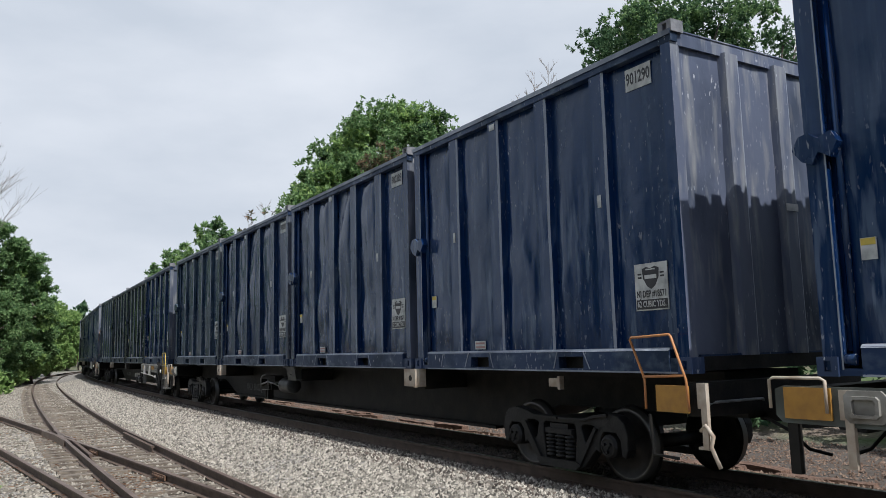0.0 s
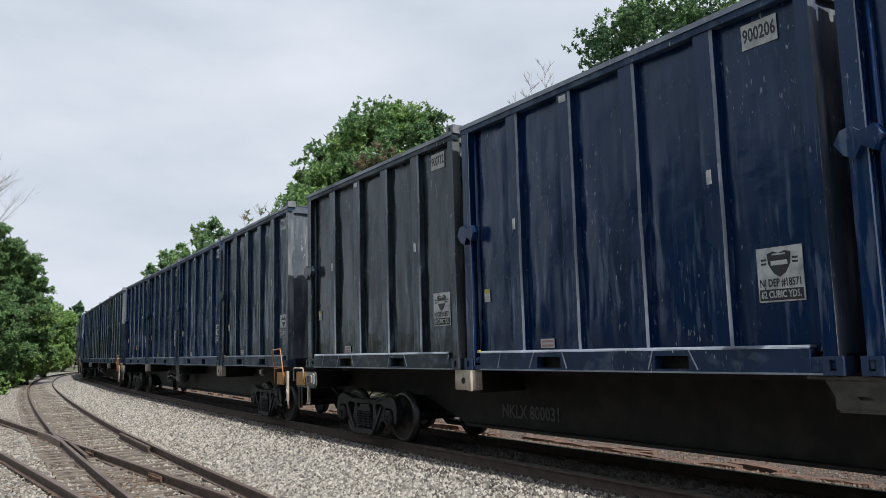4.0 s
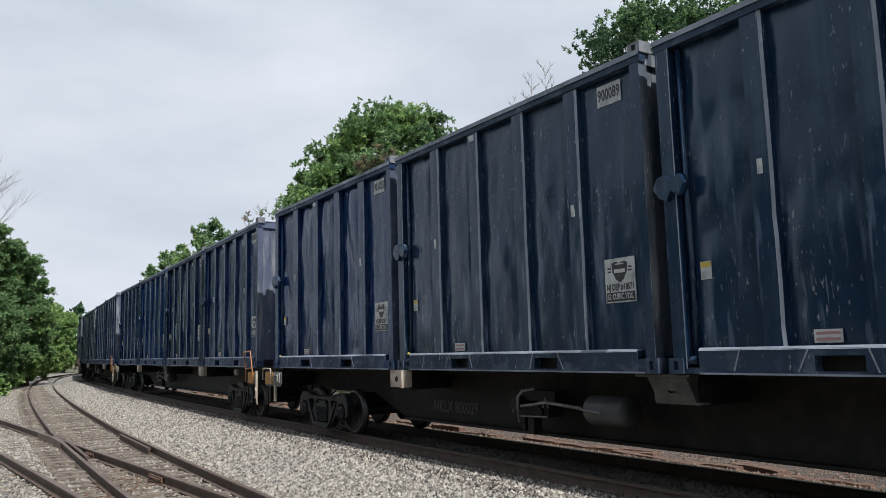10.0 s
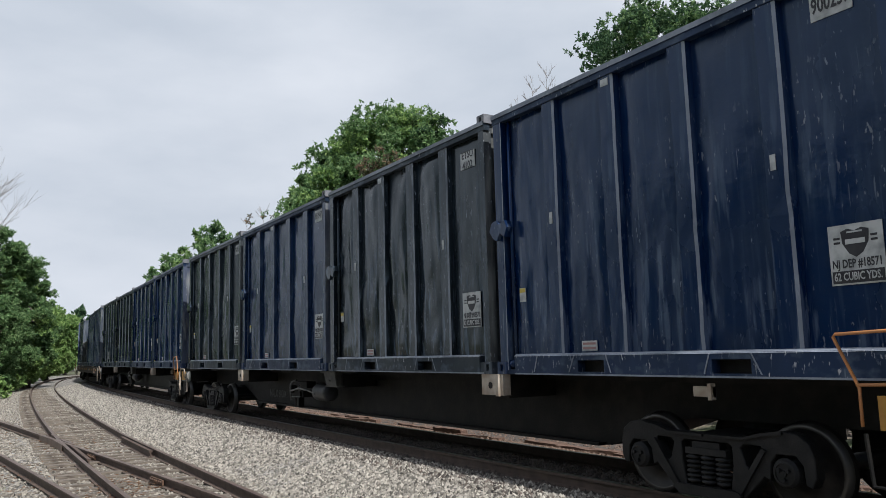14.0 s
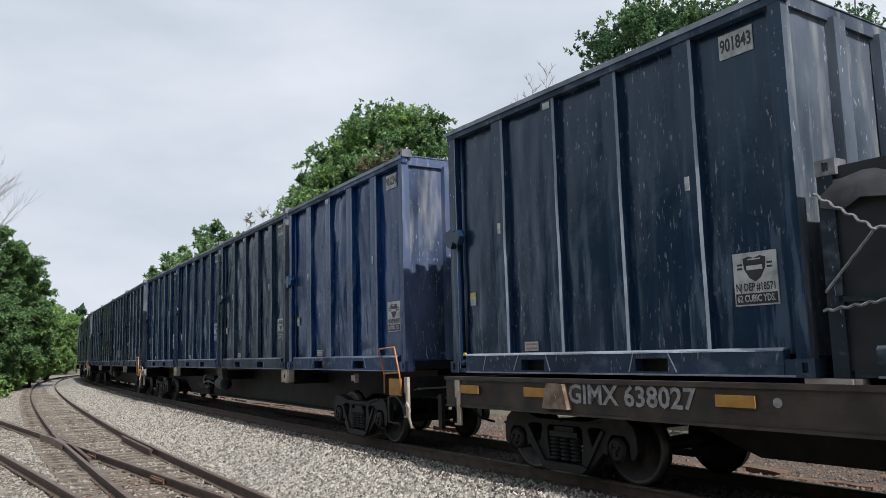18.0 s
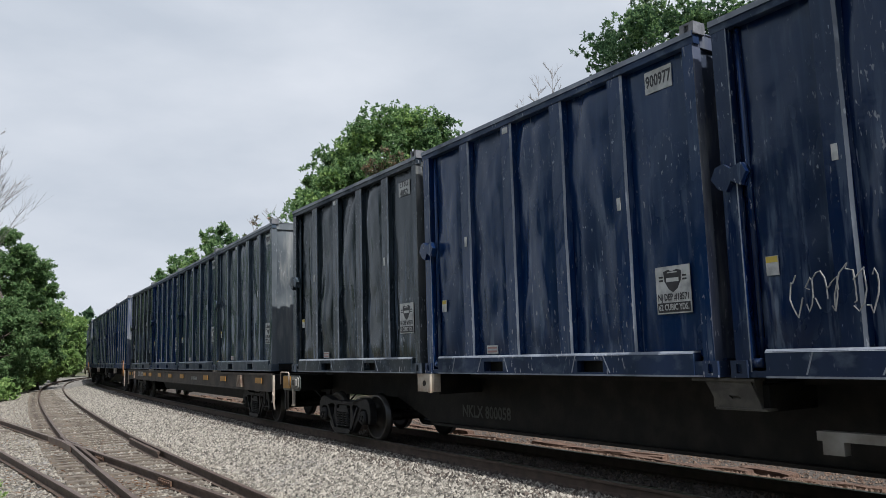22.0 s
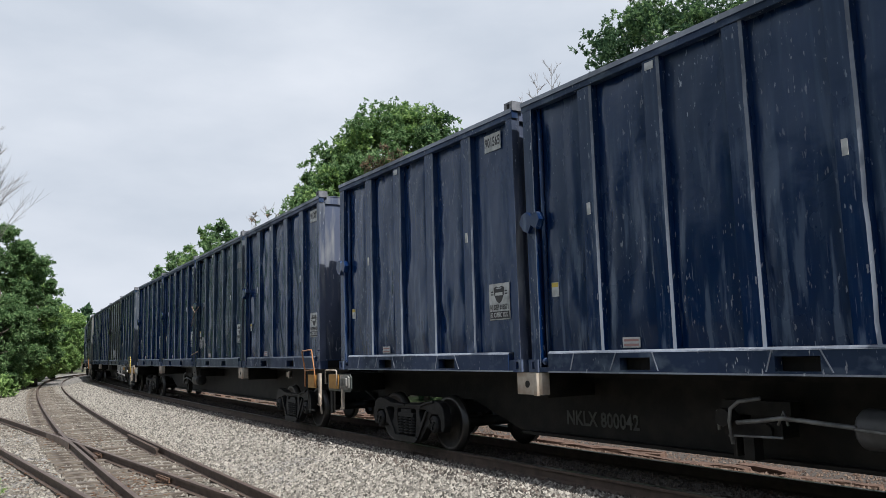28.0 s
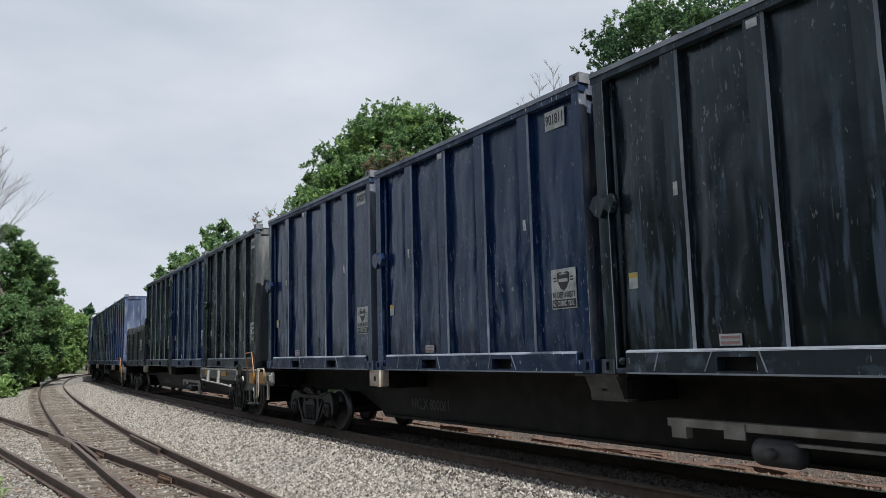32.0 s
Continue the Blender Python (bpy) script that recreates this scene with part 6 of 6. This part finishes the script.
    # ends: sills, steps, rails, reflective panels
    for d in (-1, 1):
        part("end_sill", shared("end_sill", lambda: made((box, -0.10, 0.10, -1.32, 1.32, 0.86, 1.19)), M_BLACK), None, car, at=(d * 11.30, 0, 0))
        part("coupler", shared("coupler", lambda: made((box, -0.35, 0.10, -0.11, 0.11, -0.12, 0.12), (prism, [(0.10, -0.17), (0.36, -0.15), (0.42, 0.0), (0.36, 0.15), (0.10, 0.17)], -0.16, 0.15)), M_BOGIE, False, 0.02), None, car, "cast steel knuckle coupler", at=pose(d * 11.46, 0, 0.86, 0, 0, 0 if d > 0 else 180))
        part("air_hose", made((tube, [(d * 11.35, -0.35 * d, 0.80), (d * 11.6, -0.32 * d, 0.68), (d * 11.72, -0.2 * d, 0.50), (d * 11.84, -0.02 * d, 0.44)], 0.018, 7)), M_BLACK, car, smooth=True)
    rail_m = M_YRAIL if style == "white" and mark.endswith("4") else M_BROWN if mark.endswith("31") else M_ORANGE
    fy, hx = -1.42, 0.42 if style == "white" else 0.16
    if style != "flat":
        part("reflective_panel", shared("reflective_panel", lambda: made((box, -0.205, 0.205, -0.012, 0.012, -0.13, 0.13)), M_GOLD, False, 0.01), None, car, "amber reflective panel", at=(10.95 + hx, fy, 1.03))
    if style != "flat":
        part("grab_rail", handrail([(x + hx, y, z) for x, y, z in ((10.62, fy - 0.03, 0.92), (10.62, fy - 0.03, 1.22), (10.44, fy - 0.03, 1.62), (10.46, fy - 0.03, 1.64), (10.98, fy - 0.03, 1.66), (11.0, fy - 0.03, 1.64), (11.16, fy - 0.03, 1.22), (11.18, fy - 0.03, 0.92))], 0.0135), rail_m, car, "bent grab rail", smooth=True)
        part("grab_rail", handrail([(10.60 + hx, fy - 0.03, 1.24), (11.14 + hx, fy - 0.03, 1.26)], 0.014), rail_m, car, smooth=True)
    part("step_post", shared("step_post", lambda: made((box, -0.034, 0.034, -0.022, 0.022, 0.57, 1.19), (box, -0.072, -0.032, -0.022, 0.022, 0.95, 1.19), (box, -0.09, -0.032, -0.022, 0.022, 0.57, 0.595)), M_CREAM), None, car, "worn cream-painted step post", at=(11.33 + hx, fy + 0.02, 0))
    part("step_frame", handrail([(10.75, fy + 0.05, 0.86), (10.78, fy + 0.05, 0.46), (11.1, fy + 0.05, 0.45)], 0.018), M_BLACK, car)
    part("uncoupling_lever", handrail([(11.42, -1.40, 0.74), (11.50, -1.42, 0.80), (11.58, -1.42, 0.70), (11.55, -1.42, 0.60), (11.64, -1.42, 0.42)], 0.02), M_CREAM, car, smooth=True)
    if style != "flat":
        part("reflective_panel", shared("reflective_panel", None, None), None, car, "amber reflective panel", at=(-11.36, fy, 1.05))
        part("end_plate", shared("end_plate/rear", lambda: made((prism, [(-11.66, 0.94), (-11.60, 0.88), (-10.72, 0.87), (-10.66, 0.93), (-10.66, 1.13), (-10.72, 1.19), (-11.58, 1.19), (-11.66, 1.16)], -0.006, 0.02)), M_SILL_GREEN), None, car, "grey end plate", at=(0, fy + 0.02, 0.0))
        part("route_box", shared("route_box", lambda: route_box_mesh(), M_SILL, False, 0.008), None, car, "grey routing card holder", at=Matrix.Translation((-10.88, fy, 1.04)) @ Matrix.Diagonal((0.8, 1, 0.8, 1)))
        part("end_bar", shared("end_bar", lambda: made((tube, [(11.42, -1.25, 0.98), (11.45, -1.2, 1.0), (11.45, -0.5, 1.0), (11.42, -0.45, 0.98)], 0.014, 7)), M_PIPE), None, car)
        part("grab_rail", handrail([(-11.68, fy - 0.03, 1.0), (-11.68, fy - 0.03, 1.24), (-11.64, fy - 0.03, 1.26), (-11.22, fy - 0.03, 1.26), (-11.18, fy - 0.03, 1.24), (-11.18, fy - 0.03, 0.98)], 0.014), M_CREAM, car, smooth=True)
        part("bracket_light", shared("bracket_light", lambda: made((box, -0.12, 0.12, -0.02, 0.02, -0.05, 0.05), (box, 0.08, 0.12, -0.05, 0.02, -0.08, 0.08)), M_CREAM), None, car, at=(9.06, -1.2, 1.13))
    part("step_post", shared("step_post", None, None), None, car, "worn cream-painted step post", at=pose(-11.02, fy + 0.02, -0.02))
    part("step_frame", shared("step_frame/rear", lambda: made((box, -0.045, 0.045, -0.03, 0.03, 0.46, 0.95)), M_BLACK), None, car, at=(-11.52, fy + 0.05, 0))
    return car


# ---- the train ----
CAR_STEP = 23.75
cars_made, boxes_made, BOXES_TODO, SCRAWLS = [], [], [], []
templates = [build_container(v) for v in range(6)]
for tpl in templates:
    tagged(tpl, "", "container", "containers on the train")
stock = random.Random(77)


def tint(ob, colour, seed):
    for o in (ob, *ob.children):
        o.color = (*colour, seed)


def scrawl(c, kind):
    """Spray-painted scribble in thin pale strokes low on the side."""
    rng = random.Random(kind)
    y = -CW / 2 - 0.07
    x0, z0 = {1: (0.2, 0.3), 2: (0.55, 0.28), 3: (-2.0, 0.42), 4: (-1.75, 0.45)}[kind]
    for k in range(7 if kind != 2 else 10):
        pts = []
        a, r = rng.uniform(0, 6.28), rng.uniform(0.06, 0.14)
        for i in range(9):
            f = i / 8
            pts.append((x0 + k * 0.11 + r * math.cos(a + f * rng.uniform(3, 5)) * 0.7, y, z0 + 0.3 + r * 1.6 * math.sin(a + f * 4.5) + rng.uniform(-0.05, 0.05)))
        part("graffiti_stroke", made((tube, pts, 0.007, 5)), M_STENCIL, c, "pale spray-painted stroke")


def extras():
    """Loose plastic and chains that single containers carry."""
    by = {(n, round((8.54 - dx) / 5.69)): c for c, n, dx in boxes_made}
    c = by[(9, 2)]
    part("plastic_sheet", dented_sheet(33, 0.85, 1.25, 16, 18, 0.05), M_PLASTIC, c, "torn translucent plastic hanging out", smooth=True, at=pose(CL / 2 + 0.03, -0.98, CH - 1.4, 0, 0, 90))
    part("worn_decal", made((prism, [(-0.10, 0.03), (-0.05, 0.09), (0.06, 0.09), (0.11, 0.02), (0.02, -0.09), (-0.06, -0.06)], -0.003, 0.003)), M_GOLD, by[(4, 3)], "scraped remains of an amber decal", at=(0.09, -CW / 2 + 0.035, 0.67))
    y = -CW / 2 - 0.12
    for key in ((2, 3), (20, 1)):
        x = -CL / 2
        for pts in ([(x - 0.05, y, 1.95), (x + 0.42, y, 1.72), (x + 0.95, y, 1.86)], [(x + 0.42, y, 1.72), (x - 0.02, y, 1.3)], [(x - 0.05, y, 0.36), (x + 0.9, y, 0.46)]):
            part("chain", chain_mesh(pts), M_RUSTCREAM, by[key], "slack rusty chain")


used = [False] * len(templates)
for n, (style, mark, paints) in enumerate(TRAIN):
    car = tagged(build_car(style, mark),
                 {"plain": "black fish-belly container flat car with cream steps", "white": "black container flat car with a pale grey brake-end sill", "flat": "weathered brown flat car with amber reflectors along its sill"}[style], "railway wagon", "wagons of the train")
    cars_made.append(car)
    for j, code in enumerate(paints):
        dx = box_place(n, j)
        if code == "h":
            c = build_half_box()
            tagged(c, "low dark container covered by a tied black tarpaulin", "container", "containers on the train")
            tint(c, (0.008, 0.0095, 0.011), stock.random())
        else:
            v = stock.randrange(len(templates))
            c = copy_thing(templates[v], Matrix.Identity(4)) if used[v] else templates[v]
            used[v] = True
            colour, word = PAINTS[code]
            k = stock.uniform(0.85, 1.2)
            number = NUMBERS[(n, j)]
            BOXES_TODO.append((c, number, "painted" if number == "10024" else "", v, PLATE_LIFT.get((n, j), 0.0)))
            tagged(c, "%s dented steel waste container on a flat car" % word)
            tint(c, [q * k for q in colour], stock.random())
        if (n, j) in WRITING:
            SCRAWLS.append((c, WRITING[(n, j)]))
        boxes_made.append((c, n, dx))
for c, number, kind, v, lift in BOXES_TODO:
    placards(c, number, kind, v, lift)
for c, kind in SCRAWLS:
    scrawl(c, kind)
extras()


# the slow surging of the train, in metres ahead of its even running
SURGE = [(0, 0.0), (1, -0.17), (2, 0.03), (3, -0.07), (4, 0.0), (6, 0.0), (7, 0.1), (8, -0.14), (9, 0.1), (10, 0.0), (11, -0.26), (12, 0.0), (13, -0.06), (14, -0.03), (17, -0.08),
         (18, 0.04), (19, 0.06), (20, 0.08), (21, -0.03), (22, 0.18), (23, -0.1), (24, 0.1), (25, 0.33), (26, 0.1), (28, -0.03), (29, -0.1), (30, 0.1), (31, -0.25), (32, 0.0)]


def run(t):
    """How far the train's first edge has come at t seconds."""
    even = 3.862 + 14.9287 * t + 0.04978 * t ** 2 - 0.0013234 * t ** 3 + 2.2276e-5 * t ** 4
    return even + float(np.interp(t, [a for a, b in SURGE], [b for a, b in SURGE]))


SLACK = {0: 0.1, 16: 0.1, 1: 0.02, 3: -0.1, 6: -0.06, 7: 0.18, 8: 0.13, 9: -0.13, 10: 0.05, 11: 0.3, 20: 0.2, 13: -0.15, 14: 0.18, 15: 0.15, 17: -0.02, 18: 0.25, 21: 0.06, 22: -0.2}   # couplings pulled out or pushed in


def car_pose(n, t):
    """Wagon n's pose: its two bogie pivots lie on the line."""
    s = run(t) - CAR_STEP * (n - 1) - 11.1 + SLACK.get(n, 0.0)
    xa, ya, _ = on_line(s + 8.92)
    xb, yb, _ = on_line(s - 9.25)
    h = math.atan2(ya - yb, xa - xb)
    f = 9.25 / 18.17
    return pose(xb + (xa - xb) * f, yb + (ya - yb) * f, RAIL_Z, 0, 0, math.degrees(h)), s


def motions():
    times = [float(k) for k in range(33)]
    poses = [[car_pose(n, t)[0] for t in times] for n in range(len(cars_made))]
    for n, car in enumerate(cars_made):
        walk(car, list(zip(times, poses[n])))
    for c, n, dx in boxes_made:
        lift = Matrix.Translation((dx, 0, DECK))
        walk(c, [(t, m @ lift) for t, m in zip(times, poses[n])])
    for k, w in enumerate(WHEELS):
        n, pivot = k // 4, 8.92 if k % 4 < 2 else -9.25
        at = w.matrix_basis.translation.copy()
        span = [f for f in range(961) if -17 < car_pose(n, f / FPS)[1] + pivot < 7.5]
        if not span:
            span = [0]
        turn = {f: math.degrees(run(f / FPS) / 0.42) % 360 for f in span}
        turn.setdefault(0, turn[span[0]])
        turn.setdefault(960, turn[span[-1]])
        rows = [(f / FPS, pose(*at, 0, turn[f], 0)) for f in sorted(turn)]
        walk(w, rows)


motions()
